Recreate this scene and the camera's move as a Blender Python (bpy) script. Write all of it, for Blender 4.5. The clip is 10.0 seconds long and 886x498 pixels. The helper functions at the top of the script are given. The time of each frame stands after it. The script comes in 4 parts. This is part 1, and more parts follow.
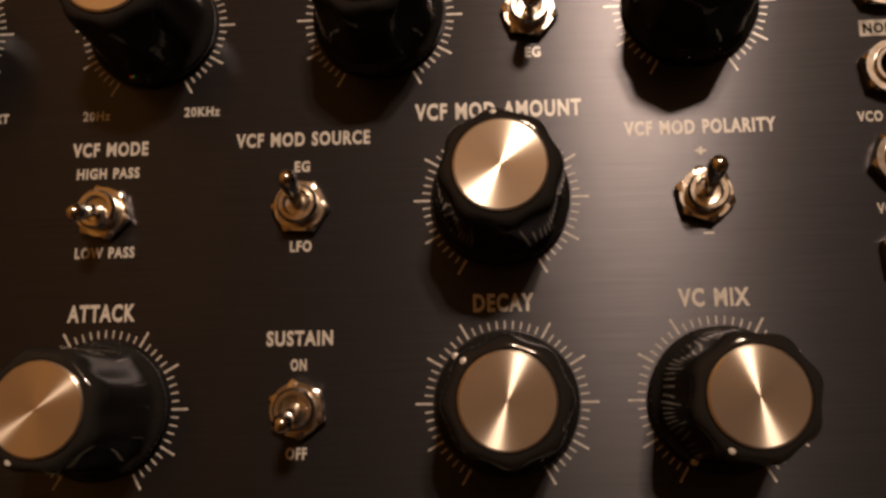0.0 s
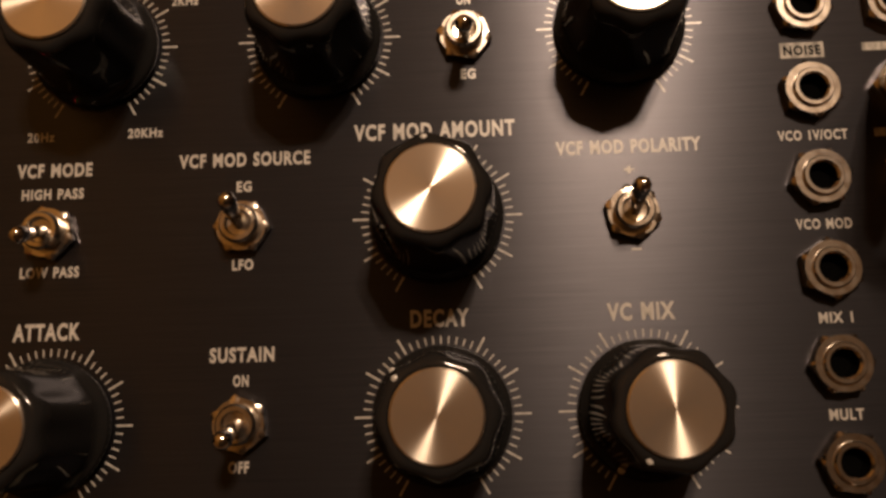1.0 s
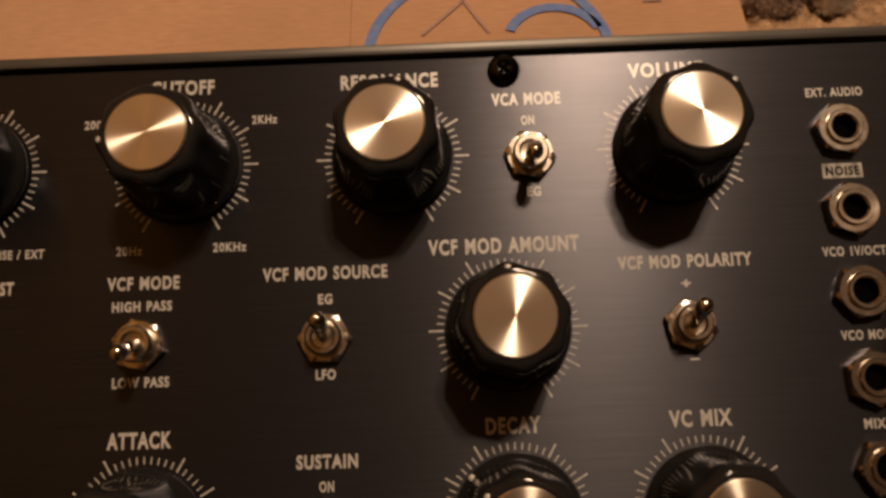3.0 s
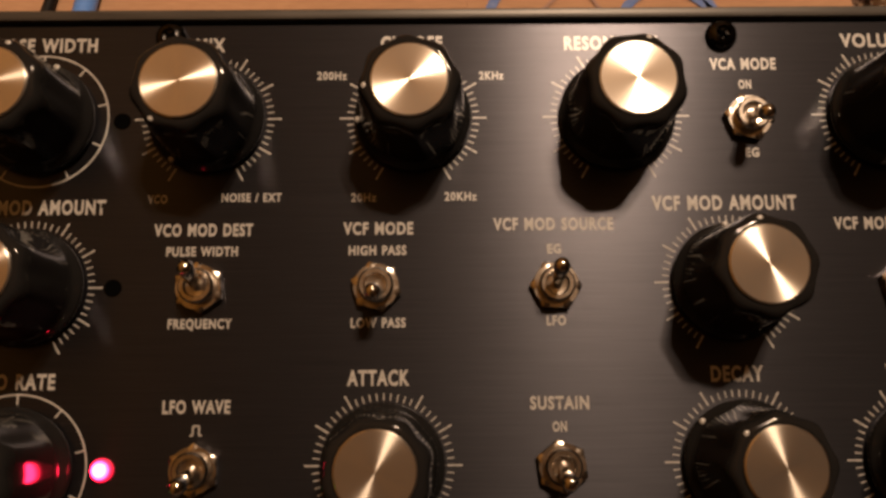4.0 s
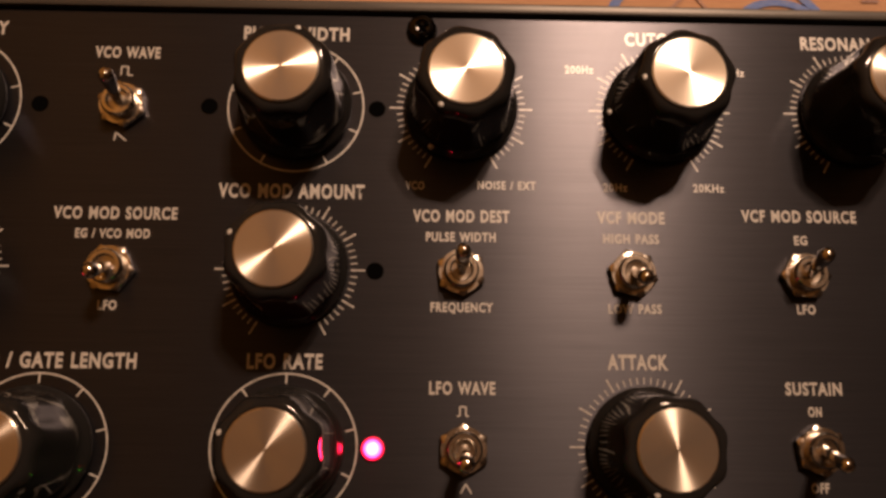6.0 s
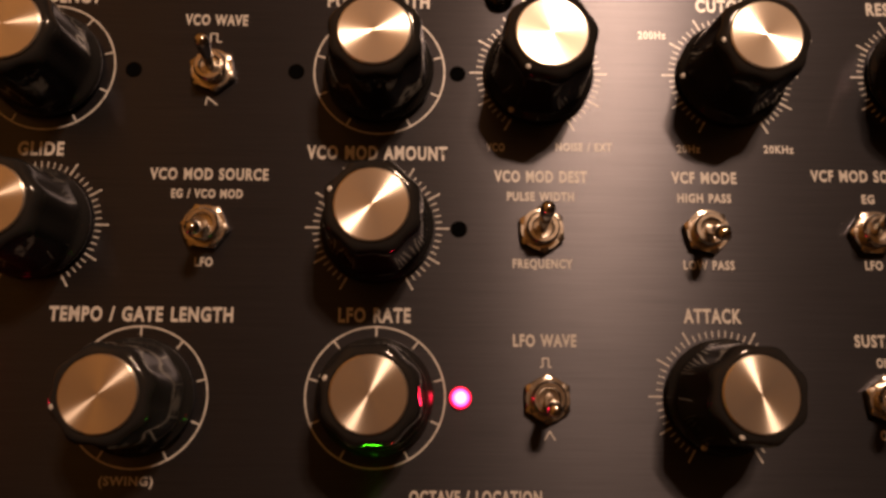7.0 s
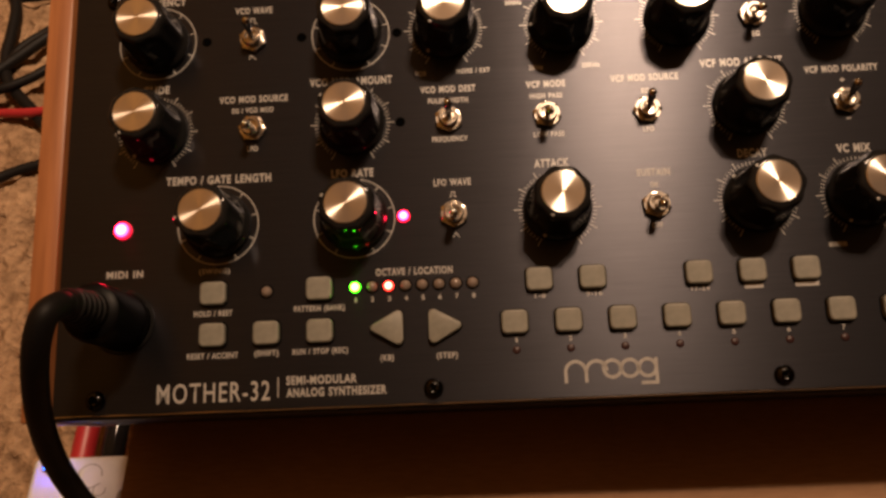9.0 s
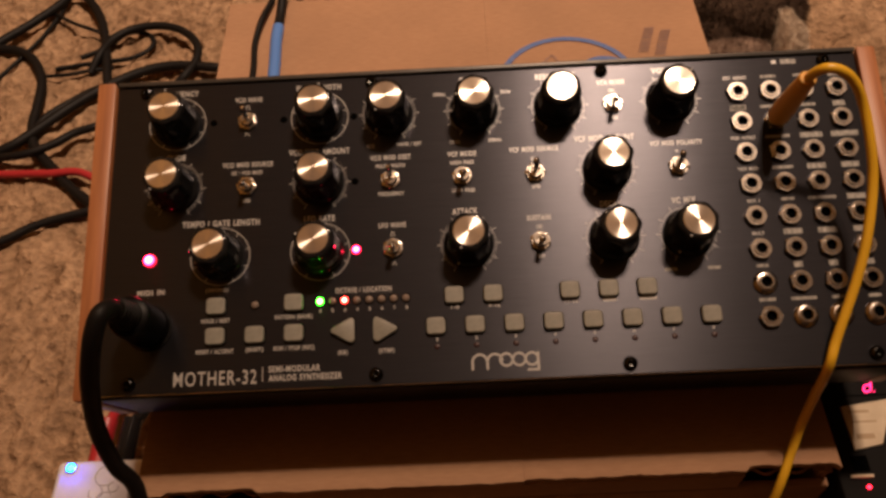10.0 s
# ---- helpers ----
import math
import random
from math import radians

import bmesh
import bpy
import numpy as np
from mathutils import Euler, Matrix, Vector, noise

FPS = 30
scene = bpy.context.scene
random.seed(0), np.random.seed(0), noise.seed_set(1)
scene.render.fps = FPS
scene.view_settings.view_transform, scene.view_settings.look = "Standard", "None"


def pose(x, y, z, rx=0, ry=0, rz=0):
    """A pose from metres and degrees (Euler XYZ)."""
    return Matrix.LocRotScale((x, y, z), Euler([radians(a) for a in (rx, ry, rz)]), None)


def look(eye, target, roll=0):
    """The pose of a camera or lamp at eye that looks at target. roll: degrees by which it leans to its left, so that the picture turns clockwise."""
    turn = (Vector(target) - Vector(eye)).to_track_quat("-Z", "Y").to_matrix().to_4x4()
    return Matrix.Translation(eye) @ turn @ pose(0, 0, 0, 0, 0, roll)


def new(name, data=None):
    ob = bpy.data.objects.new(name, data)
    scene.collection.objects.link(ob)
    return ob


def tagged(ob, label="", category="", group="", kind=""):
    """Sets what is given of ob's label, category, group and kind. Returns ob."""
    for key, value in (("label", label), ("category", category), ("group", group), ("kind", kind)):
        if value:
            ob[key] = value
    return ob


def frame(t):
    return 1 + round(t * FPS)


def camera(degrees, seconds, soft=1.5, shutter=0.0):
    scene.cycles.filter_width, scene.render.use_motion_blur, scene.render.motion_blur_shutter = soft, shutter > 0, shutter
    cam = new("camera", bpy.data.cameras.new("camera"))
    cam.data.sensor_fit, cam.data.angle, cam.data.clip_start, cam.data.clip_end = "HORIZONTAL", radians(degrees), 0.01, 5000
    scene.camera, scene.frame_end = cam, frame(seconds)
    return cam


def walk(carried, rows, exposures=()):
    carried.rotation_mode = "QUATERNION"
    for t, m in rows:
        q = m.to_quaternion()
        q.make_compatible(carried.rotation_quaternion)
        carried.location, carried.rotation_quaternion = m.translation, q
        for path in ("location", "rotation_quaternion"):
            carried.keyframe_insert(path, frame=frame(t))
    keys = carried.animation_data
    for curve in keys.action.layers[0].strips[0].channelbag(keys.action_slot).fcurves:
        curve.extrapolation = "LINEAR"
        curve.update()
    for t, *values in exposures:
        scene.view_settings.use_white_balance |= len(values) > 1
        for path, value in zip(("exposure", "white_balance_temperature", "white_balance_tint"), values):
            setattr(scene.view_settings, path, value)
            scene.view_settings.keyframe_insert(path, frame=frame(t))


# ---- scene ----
cam = camera(55.0, 10.0, soft=3.0)
PATH = [
    (0, 0.20352, 0.04854, 0.12028, 11.051, 3.963, -0.774),
    (0.5, 0.21271, 0.04733, 0.12214, 12.062, 2.773, -1.403),
    (1, 0.20948, 0.05092, 0.12438, 10.675, 2.46, -1.543),
    (1.5, 0.20865, 0.05617, 0.12862, 10.116, 2.416, -1.558),
    (2, 0.20446, 0.06195, 0.12816, 11.102, 1.457, -1.894),
    (2.2, 0.20378, 0.06512, 0.13057, 10.888, 1.292, -2.136),
    (3.3, 0.18736, 0.06354, 0.13695, 11.512, 0.708, -1.909),
    (3.5, 0.18044, 0.06151, 0.13677, 11.15, 0.917, -1.443),
    (4, 0.15571, 0.05785, 0.14061, 11.059, -0.047, -0.394),
    (4.5, 0.13699, 0.05868, 0.14222, 11.847, -0.307, 0.126),
    (5, 0.12545, 0.05727, 0.14272, 11.519, -0.205, 0.362),
    (5.2, 0.12184, 0.05489, 0.14152, 12.181, -0.667, 0.409),
    (6.3, 0.10281, 0.05299, 0.14347, 11.551, -1.692, 0.329),
    (6.5, 0.09906, 0.05337, 0.14464, 11.042, -1.534, 0.336),
    (7, 0.09499, 0.04684, 0.14723, 10.985, -1.275, 0.301),
    (7.2, 0.09296, 0.03964, 0.14501, 11.285, -1.819, 0.191),
    (7.5, 0.09357, 0.0336, 0.15119, 11.386, -1.453, -0.276),
    (7.8, 0.09782, 0.02302, 0.16030, 12.015, -0.428, -0.844),
    (8, 0.10037, 0.0206, 0.16576, 11.598, 0.687, -1.17),
    (8.5, 0.10922, 0.00895, 0.18198, 12.042, 2.417, -1.52),
    (8.8, 0.11500, -0.00404, 0.20705, 12.374, 2.221, -1.783),
    (9, 0.11972, -0.01476, 0.2406, 12.597, 2.206, -2.054),
    (9.2, 0.12799, -0.02389, 0.26931, 12.888, 2.492, -2.179),
    (9.5, 0.13523, -0.04344, 0.30554, 16.29, 2.012, -2.266),
    (9.8, 0.14818, -0.04754, 0.32190, 16.693, 2.517, -2.213),
    (10, 0.14207, -0.04854, 0.32525, 16.539, 1.763, -2.224),
]
TILT = pose(0, 0, 0, 20)   # the panel leans back by 20 degrees; rows and panel places go by its own axes
walk(cam, [(r[0], TILT @ pose(*r[1:])) for r in PATH], exposures=[(0, 0.17, 6100, 8), (1.2, 0.06, 6400, 6), (2, -0.12, 6650, 4), (3.5, 0.02, 6350, 6), (4.0, 0.08, 6400, 7), (4.5, 0.15, 6500, 14), (5.2, 0.13, 6600, 12), (6.5, 0.16, 6850, 20), (7.5, 0.10, 7000, 18), (8.5, 0.05, 7000, 14), (9.5, 0.0, 6350, 9), (10, 0.0, 6250, 12)])

# ---- main levels, metres ----
BOX_TOP = -0.053      # top of the cardboard box
FLOOR = -0.235        # carpet
W, Y0, Y1 = 0.312, -0.0045, 0.1262   # panel width, front and back edge

# ---- world and lamps ----
world = bpy.data.worlds.new("night_room")
scene.world = world
world.use_nodes = True
bg = world.node_tree.nodes["Background"]
bg.inputs[0].default_value = (1.0, 0.62, 0.36, 1)
bg.inputs[1].default_value = 0.01


def add_light(kind, place, watts, radius, colour):
    lamp = bpy.data.lights.new("lamp_or_fill_light", kind)
    lamp.energy, lamp.shadow_soft_size, lamp.color = watts, radius, colour
    ob = new("lamp_or_fill_light", lamp)
    ob.location = place
    return ob


# unseen room lamp of three bulbs, as tilted soft-edged beams that dim the front
LAMP = TILT @ Vector((0.62, 1.33, 2.00))
for dx, dy in ((0.0, 0.10), (-0.11, -0.055), (0.11, -0.055)):
    place = LAMP + Vector((dx, dy, 0))
    beam = add_light("SPOT", place, 98.0, 0.036, (1.0, 0.70, 0.49))
    beam.data.spot_size, beam.data.spot_blend = radians(56), 1.0
    beam.matrix_basis = look(place, place + Vector((-0.50, 0.30, -2.5)))
# added fill light that lifts shadows, walls and caps; no bulb of its own
add_light("POINT", LAMP + Vector((0, 0, 0.06)), 58.0, 0.12, (1.0, 0.64, 0.38))


# ---- materials ----
def material(name, base, rough=0.5, metal=0.0, **more):
    m = bpy.data.materials.new(name)
    m.use_nodes = True
    b = m.node_tree.nodes["Principled BSDF"]
    b.inputs["Base Color"].default_value = (*base, 1)
    b.inputs["Roughness"].default_value = rough
    b.inputs["Metallic"].default_value = metal
    for k, v in more.items():
        b.inputs[k.replace("_", " ")].default_value = v
    return m, m.node_tree, b


def add(nt, kind, **props):
    n = nt.nodes.new(kind)
    for k, v in props.items():
        if k in n.inputs:
            n.inputs[k].default_value = v
    return n


def coords(nt, scale=(1, 1, 1), source="Object"):
    tc = nt.nodes.new("ShaderNodeTexCoord")
    mp = nt.nodes.new("ShaderNodeMapping")
    mp.inputs["Scale"].default_value = scale
    nt.links.new(tc.outputs[source], mp.inputs["Vector"])
    return mp.outputs["Vector"]


def noisy(nt, vec, scale, detail=4.0, rough=0.55):
    n = add(nt, "ShaderNodeTexNoise", Scale=scale, Detail=detail, Roughness=rough)
    nt.links.new(vec, n.inputs["Vector"])
    return n.outputs["Fac"]


def ramp(nt, fac, *stops):
    r = nt.nodes.new("ShaderNodeValToRGB")
    while len(r.color_ramp.elements) < len(stops):
        r.color_ramp.elements.new(0.5)
    for e, (p, c) in zip(r.color_ramp.elements, stops):
        e.position, e.color = p, (*c, 1)
    nt.links.new(fac, r.inputs["Fac"])
    return r.outputs["Color"]


def span(nt, fac, lo, hi):
    r = nt.nodes.new("ShaderNodeMapRange")
    r.inputs["To Min"].default_value, r.inputs["To Max"].default_value = lo, hi
    nt.links.new(fac, r.inputs["Value"])
    return r.outputs["Result"]


def bump(nt, b, fac, strength, distance):
    n = add(nt, "ShaderNodeBump", Strength=strength, Distance=distance)
    nt.links.new(fac, n.inputs["Height"])
    nt.links.new(n.outputs["Normal"], b.inputs["Normal"])


def blend(nt, a, c, how="MULTIPLY", fac=1.0):
    n = nt.nodes.new("ShaderNodeMix")
    n.data_type, n.blend_type = "RGBA", how
    n.inputs[0].default_value = fac
    nt.links.new(a, n.inputs[6])
    nt.links.new(c, n.inputs[7])
    return n.outputs[2]


# black anodised aluminium, brushed along its length: fine grooves over a satin ground
PANEL, nt, b = material("black_brushed_aluminium", (0.07, 0.066, 0.064), 0.285, 1.0, Anisotropic=0.88, Anisotropic_Rotation=0.25)
streak = noisy(nt, coords(nt, (70, 5200, 1)), 1.0, 5.0)
smudge = noisy(nt, coords(nt, (30, 45, 1)), 1.0, 4.0)
line = noisy(nt, coords(nt, (26, 1500, 1)), 1.0, 3.0)
hue = blend(nt, ramp(nt, streak, (0.25, (0.0375, 0.0378, 0.0445)), (0.75, (0.0515, 0.052, 0.061))), ramp(nt, line, (0.3, (0.90, 0.90, 0.90)), (0.7, (1.0, 1.0, 1.0))))
satin = nt.nodes.new("ShaderNodeBsdfPrincipled")
satin.inputs["Metallic"].default_value, satin.inputs["Roughness"].default_value = 0.85, 0.56
satin.inputs["Specular IOR Level"].default_value = 0.25
satin.inputs["Anisotropic"].default_value, satin.inputs["Anisotropic Rotation"].default_value = 0.5, 0.25
tan = nt.nodes.new("ShaderNodeTangent")
tan.direction_type = "UV_MAP"
for n in (b, satin):
    nt.links.new(hue, n.inputs["Base Color"])
    nt.links.new(tan.outputs[0], n.inputs["Tangent"])
    bump(nt, n, streak, 0.07, 0.0002)
nt.links.new(span(nt, smudge, 0.265, 0.31), b.inputs["Roughness"])
mixed = nt.nodes.new("ShaderNodeMixShader")
mixed.inputs[0].default_value = 0.30
nt.links.new(b.outputs[0], mixed.inputs[1])
nt.links.new(satin.outputs[0], mixed.inputs[2])
nt.links.new(mixed.outputs[0], nt.nodes["Material Output"].inputs["Surface"])

PRINT, nt, b = material("white_screen_print", (0.62, 0.60, 0.56), 0.31, 0.0, Specular_IOR_Level=1.0)
nt.links.new(ramp(nt, noisy(nt, coords(nt), 900), (0.3, (0.33, 0.32, 0.30)), (0.6, (0.45, 0.44, 0.42))), b.inputs["Base Color"])

GREY_PRINT, nt, b = material("grey_fine_print", (0.26, 0.25, 0.23), 0.5)
nt.links.new(ramp(nt, noisy(nt, coords(nt, (900, 300, 1)), 1.0), (0.35, (0.13, 0.125, 0.115)), (0.6, (0.34, 0.33, 0.30))), b.inputs["Base Color"])
KNOB, nt, b = material("black_knob_plastic", (0.013, 0.0126, 0.0126), 0.1, 0.0, Specular_IOR_Level=0.19)
nt.links.new(span(nt, noisy(nt, coords(nt), 500), 0.05, 0.10), b.inputs["Roughness"])

# turned aluminium: fine circular grooves
CAP, nt, b = material("turned_aluminium", (0.64, 0.59, 0.52), 0.3, 1.0, Anisotropic=0.97, Anisotropic_Rotation=0.25)
tan = nt.nodes.new("ShaderNodeTangent")
tan.direction_type, tan.axis = "RADIAL", "Z"
nt.links.new(tan.outputs[0], b.inputs["Tangent"])
grad = nt.nodes.new("ShaderNodeVectorMath")
grad.operation = "LENGTH"
nt.links.new(coords(nt), grad.inputs[0])
wave = add(nt, "ShaderNodeTexNoise", Scale=9000.0, Detail=2.0)
wave.noise_dimensions = "1D"
nt.links.new(grad.outputs["Value"], wave.inputs["W"])
nt.links.new(span(nt, wave.outputs["Fac"], 0.20, 0.28), b.inputs["Roughness"])
haze = nt.nodes.new("ShaderNodeBsdfPrincipled")
haze.inputs["Base Color"].default_value, haze.inputs["Metallic"].default_value, haze.inputs["Roughness"].default_value = (0.66, 0.60, 0.54, 1), 1.0, 0.6
both = nt.nodes.new("ShaderNodeMixShader")
both.inputs[0].default_value = 0.10
nt.links.new(b.outputs[0], both.inputs[1])
nt.links.new(haze.outputs[0], both.inputs[2])
nt.links.new(both.outputs[0], nt.nodes["Material Output"].inputs["Surface"])

NICKEL, nt, b = material("nickel_plate", (0.52, 0.485, 0.44), 0.18, 1.0)
nt.links.new(span(nt, noisy(nt, coords(nt), 700), 0.12, 0.30), b.inputs["Roughness"])
CHROME, nt, b = material("chrome", (0.62, 0.60, 0.58), 0.10, 1.0)
# sheenless black: shade of recesses put into the colour; dark marks too
DARK, nt, b = material("recess_shade_and_marks", (0.002, 0.002, 0.002), 0.9, 0.0, Specular_IOR_Level=0.0)
SCREW, nt, b = material("black_oxide_steel", (0.045, 0.044, 0.043), 0.2, 1.0)
# rail black lightened: the light on its top is put into the colour
RAIL, nt, b = material("lightened_black_rail", (0.055, 0.050, 0.045), 0.38, 0.3)
nt.links.new(ramp(nt, noisy(nt, coords(nt, (60, 900, 900)), 1.0), (0.3, (0.040, 0.036, 0.032)), (0.7, (0.075, 0.068, 0.060))), b.inputs["Base Color"])
METAL, nt, b = material("black_powder_coat", (0.006, 0.0057, 0.0057), 0.5, 0.0, Specular_IOR_Level=0.2)
bump(nt, b, noisy(nt, coords(nt), 2500), 0.15, 0.0003)
RUBBER, nt, b = material("grey_rubber_key", (0.33, 0.31, 0.25), 0.5, 0.0, Subsurface_Weight=0.0)
nt.links.new(ramp(nt, noisy(nt, coords(nt), 300), (0.3, (0.17, 0.165, 0.135)), (0.7, (0.24, 0.23, 0.19))), b.inputs["Base Color"])
CLEAR_LED, nt, b = material("unlit_led_lens", (0.20, 0.155, 0.125), 0.12)
STEP_LED, nt, b = material("unlit_red_led", (0.035, 0.010, 0.009), 0.45)


def glow(name, colour, strength):
    m, nt, b = material(name, (0.08, 0.05, 0.05), 0.3)
    b.inputs["Emission Color"].default_value = (*colour, 1)
    b.inputs["Emission Strength"].default_value = strength
    return m


def lit_lens(name, colour, rim, middle, radius):
    """An indicator lens: fierce in its middle, its deep-coloured rim imitates the bloom around it."""
    m, nt, b = material(name, (0.08, 0.05, 0.05), 0.3)
    b.inputs["Emission Color"].default_value = (*colour, 1)
    reach = nt.nodes.new("ShaderNodeVectorMath")
    reach.operation = "LENGTH"
    nt.links.new(coords(nt, (1 / radius, 1 / radius, 0)), reach.inputs[0])
    fall = nt.nodes.new("ShaderNodeMapRange")
    fall.interpolation_type = "SMOOTHSTEP"
    for k, v in (("From Min", 0.25), ("From Max", 1.0), ("To Min", middle ** 0.5), ("To Max", rim ** 0.5)):
        fall.inputs[k].default_value = v
    nt.links.new(reach.outputs["Value"], fall.inputs["Value"])
    square = nt.nodes.new("ShaderNodeMath")
    square.operation = "MULTIPLY"
    nt.links.new(fall.outputs["Result"], square.inputs[0])
    nt.links.new(fall.outputs["Result"], square.inputs[1])
    nt.links.new(square.outputs[0], b.inputs["Emission Strength"])
    return m


LED_RED = lit_lens("lit_magenta_lens", (1.0, 0.010, 0.042), 1.1, 190, 0.0027)
LED_PINK = lit_lens("lit_pink_lens", (1.0, 0.010, 0.046), 1.0, 160, 0.0019)
LED_GREEN = lit_lens("lit_green_lens", (0.05, 1.0, 0.014), 0.9, 150, 0.0017)
LED_ORANGE = lit_lens("lit_red_lens", (1.0, 0.04, 0.025), 0.7, 80, 0.0016)
LED_BLUE = glow("lit_blue_led", (0.004, 0.055, 1.0), 240)
SEGMENT = glow("lit_segment", (1.0, 0.015, 0.13), 6)
LED_SCARLET = glow("lit_scarlet_led", (1.0, 0.012, 0.03), 9)


def grained(name, dark, light, stretch, rough):
    m, nt, b = material(name, light, rough)
    f = noisy(nt, coords(nt, stretch), 1.0, 6.0, 0.6)
    nt.links.new(ramp(nt, f, (0.3, dark), (0.7, light)), b.inputs["Base Color"])
    bump(nt, b, f, 0.1, 0.0004)
    return m


WOOD = grained("oiled_wood", (0.22, 0.075, 0.026), (0.42, 0.17, 0.065), (260, 14, 90), 0.45)

CARD, nt, b = material("corrugated_cardboard", (0.44, 0.26, 0.13), 0.85)
fib = noisy(nt, coords(nt, (160, 900, 300)), 1.0, 5.0)
blot = noisy(nt, coords(nt), 14, 4.0)
nt.links.new(blend(nt, ramp(nt, fib, (0.25, (0.31, 0.168, 0.090)), (0.75, (0.40, 0.228, 0.126))),
                   ramp(nt, blot, (0.3, (0.82, 0.82, 0.82)), (0.7, (1, 1, 1)))), b.inputs["Base Color"])
bump(nt, b, noisy(nt, coords(nt, (4, 170, 4)), 1.0, 2.0), 0.25, 0.0008)
INK_BLUE, nt, b = material("blue_box_ink", (0.10, 0.16, 0.34), 0.8)
nt.links.new(ramp(nt, noisy(nt, coords(nt), 400), (0.3, (0.13, 0.17, 0.32)), (0.6, (0.075, 0.13, 0.32))), b.inputs["Base Color"])
INK_RED, nt, b = material("faded_box_ink", (0.27, 0.14, 0.11), 0.85)
nt.links.new(ramp(nt, noisy(nt, coords(nt), 400), (0.3, (0.31, 0.18, 0.12)), (0.7, (0.22, 0.145, 0.135))), b.inputs["Base Color"])

CARPET, nt, b = material("beige_carpet", (0.33, 0.21, 0.13), 0.95, 0.0, Specular_IOR_Level=0.1)
big = noisy(nt, coords(nt), 9, 4.0)
tuft = noisy(nt, coords(nt), 130, 3.0, 0.6)
nt.links.new(blend(nt, ramp(nt, tuft, (0.3, (0.25, 0.155, 0.091)), (0.7, (0.535, 0.355, 0.213))),
                   ramp(nt, big, (0.3, (0.72, 0.70, 0.68)), (0.7, (1, 1, 1)))), b.inputs["Base Color"])
clump = noisy(nt, coords(nt), 48, 3.0, 0.6)
nt.links.new(blend(nt, b.inputs["Base Color"].links[0].from_socket, ramp(nt, clump, (0.36, (0.72, 0.70, 0.68)), (0.56, (1, 1, 1)))), b.inputs["Base Color"])
pile = nt.nodes.new("ShaderNodeMath")
pile.operation = "ADD"
nt.links.new(tuft, pile.inputs[0])
nt.links.new(clump, pile.inputs[1])
bump(nt, b, pile.outputs[0], 0.9, 0.008)

RUBBER_CABLE, nt, b = material("black_cable_jacket", (0.007, 0.006, 0.0055), 0.6, 0.0, Specular_IOR_Level=0.16)
nt.links.new(span(nt, noisy(nt, coords(nt), 120), 0.45, 0.65), b.inputs["Roughness"])
RED_CABLE, nt, b = material("red_cable_jacket", (0.35, 0.02, 0.025), 0.4)
YELLOW, nt, b = material("yellow_cable_jacket", (0.74, 0.43, 0.02), 0.38)
nt.links.new(span(nt, noisy(nt, coords(nt), 200), 0.30, 0.48), b.inputs["Roughness"])
AMBER, nt, b = material("amber_plug_boot", (0.70, 0.35, 0.025), 0.5)
UNIT_BLACK, nt, b = material("matt_black_plastic", (0.006, 0.0055, 0.0055), 0.75, 0.0, Specular_IOR_Level=0.15)
bump(nt, b, noisy(nt, coords(nt), 900), 0.2, 0.0004)
PLUG, nt, b = material("satin_black_plastic", (0.003, 0.0028, 0.0028), 0.4, 0.0, Specular_IOR_Level=0.1)
# blue made vivid in colour to stand in for the stripe's glow
PEDAL_BLUE, nt, b = material("glow_blue_stripe", (0.02, 0.30, 0.90), 0.4)
BLUE_TUBE, nt, b = material("blue_sleeve", (0.085, 0.20, 0.52), 0.4)
WHITE, nt, b = material("white_enamel", (0.72, 0.72, 0.72), 0.35)
nt.links.new(ramp(nt, noisy(nt, coords(nt), 60), (0.3, (0.62, 0.62, 0.62)), (0.7, (0.76, 0.76, 0.76))), b.inputs["Base Color"])
FADED, nt, b = material("faded_brown_ink", (0.42, 0.31, 0.20), 0.8)
PAPER, nt, b = material("cream_card", (0.62, 0.52, 0.38), 0.7)
nt.links.new(ramp(nt, noisy(nt, coords(nt), 90), (0.3, (0.54, 0.44, 0.31)), (0.7, (0.66, 0.56, 0.42))), b.inputs["Base Color"])
CLOTH, nt, b = material("dark_brown_tufts", (0.03, 0.02, 0.015), 0.95, 0.0, Specular_IOR_Level=0.05)
f = noisy(nt, coords(nt), 220, 6.0, 0.7)
nt.links.new(ramp(nt, f, (0.3, (0.040, 0.026, 0.018)), (0.75, (0.12, 0.080, 0.056))), b.inputs["Base Color"])
bump(nt, b, f, 0.8, 0.004)
CREAM, nt, b = material("cream_tufts", (0.45, 0.35, 0.25), 0.95)
f = noisy(nt, coords(nt), 220, 6.0, 0.7)
nt.links.new(ramp(nt, f, (0.3, (0.50, 0.40, 0.30)), (0.75, (0.80, 0.68, 0.54))), b.inputs["Base Color"])
bump(nt, b, f, 0.8, 0.004)
TAUPE, nt, b = material("taupe_tufts", (0.16, 0.11, 0.085), 0.95, 0.0, Specular_IOR_Level=0.05)
nt.links.new(ramp(nt, noisy(nt, coords(nt), 220, 6.0, 0.7), (0.3, (0.20, 0.14, 0.105)), (0.75, (0.42, 0.31, 0.24))), b.inputs["Base Color"])
PLASTER, nt, b = material("warm_wall_paint", (0.60, 0.52, 0.42), 0.8)
nt.links.new(ramp(nt, noisy(nt, coords(nt), 3), (0.3, (0.29, 0.19, 0.09)), (0.7, (0.35, 0.235, 0.115))), b.inputs["Base Color"])

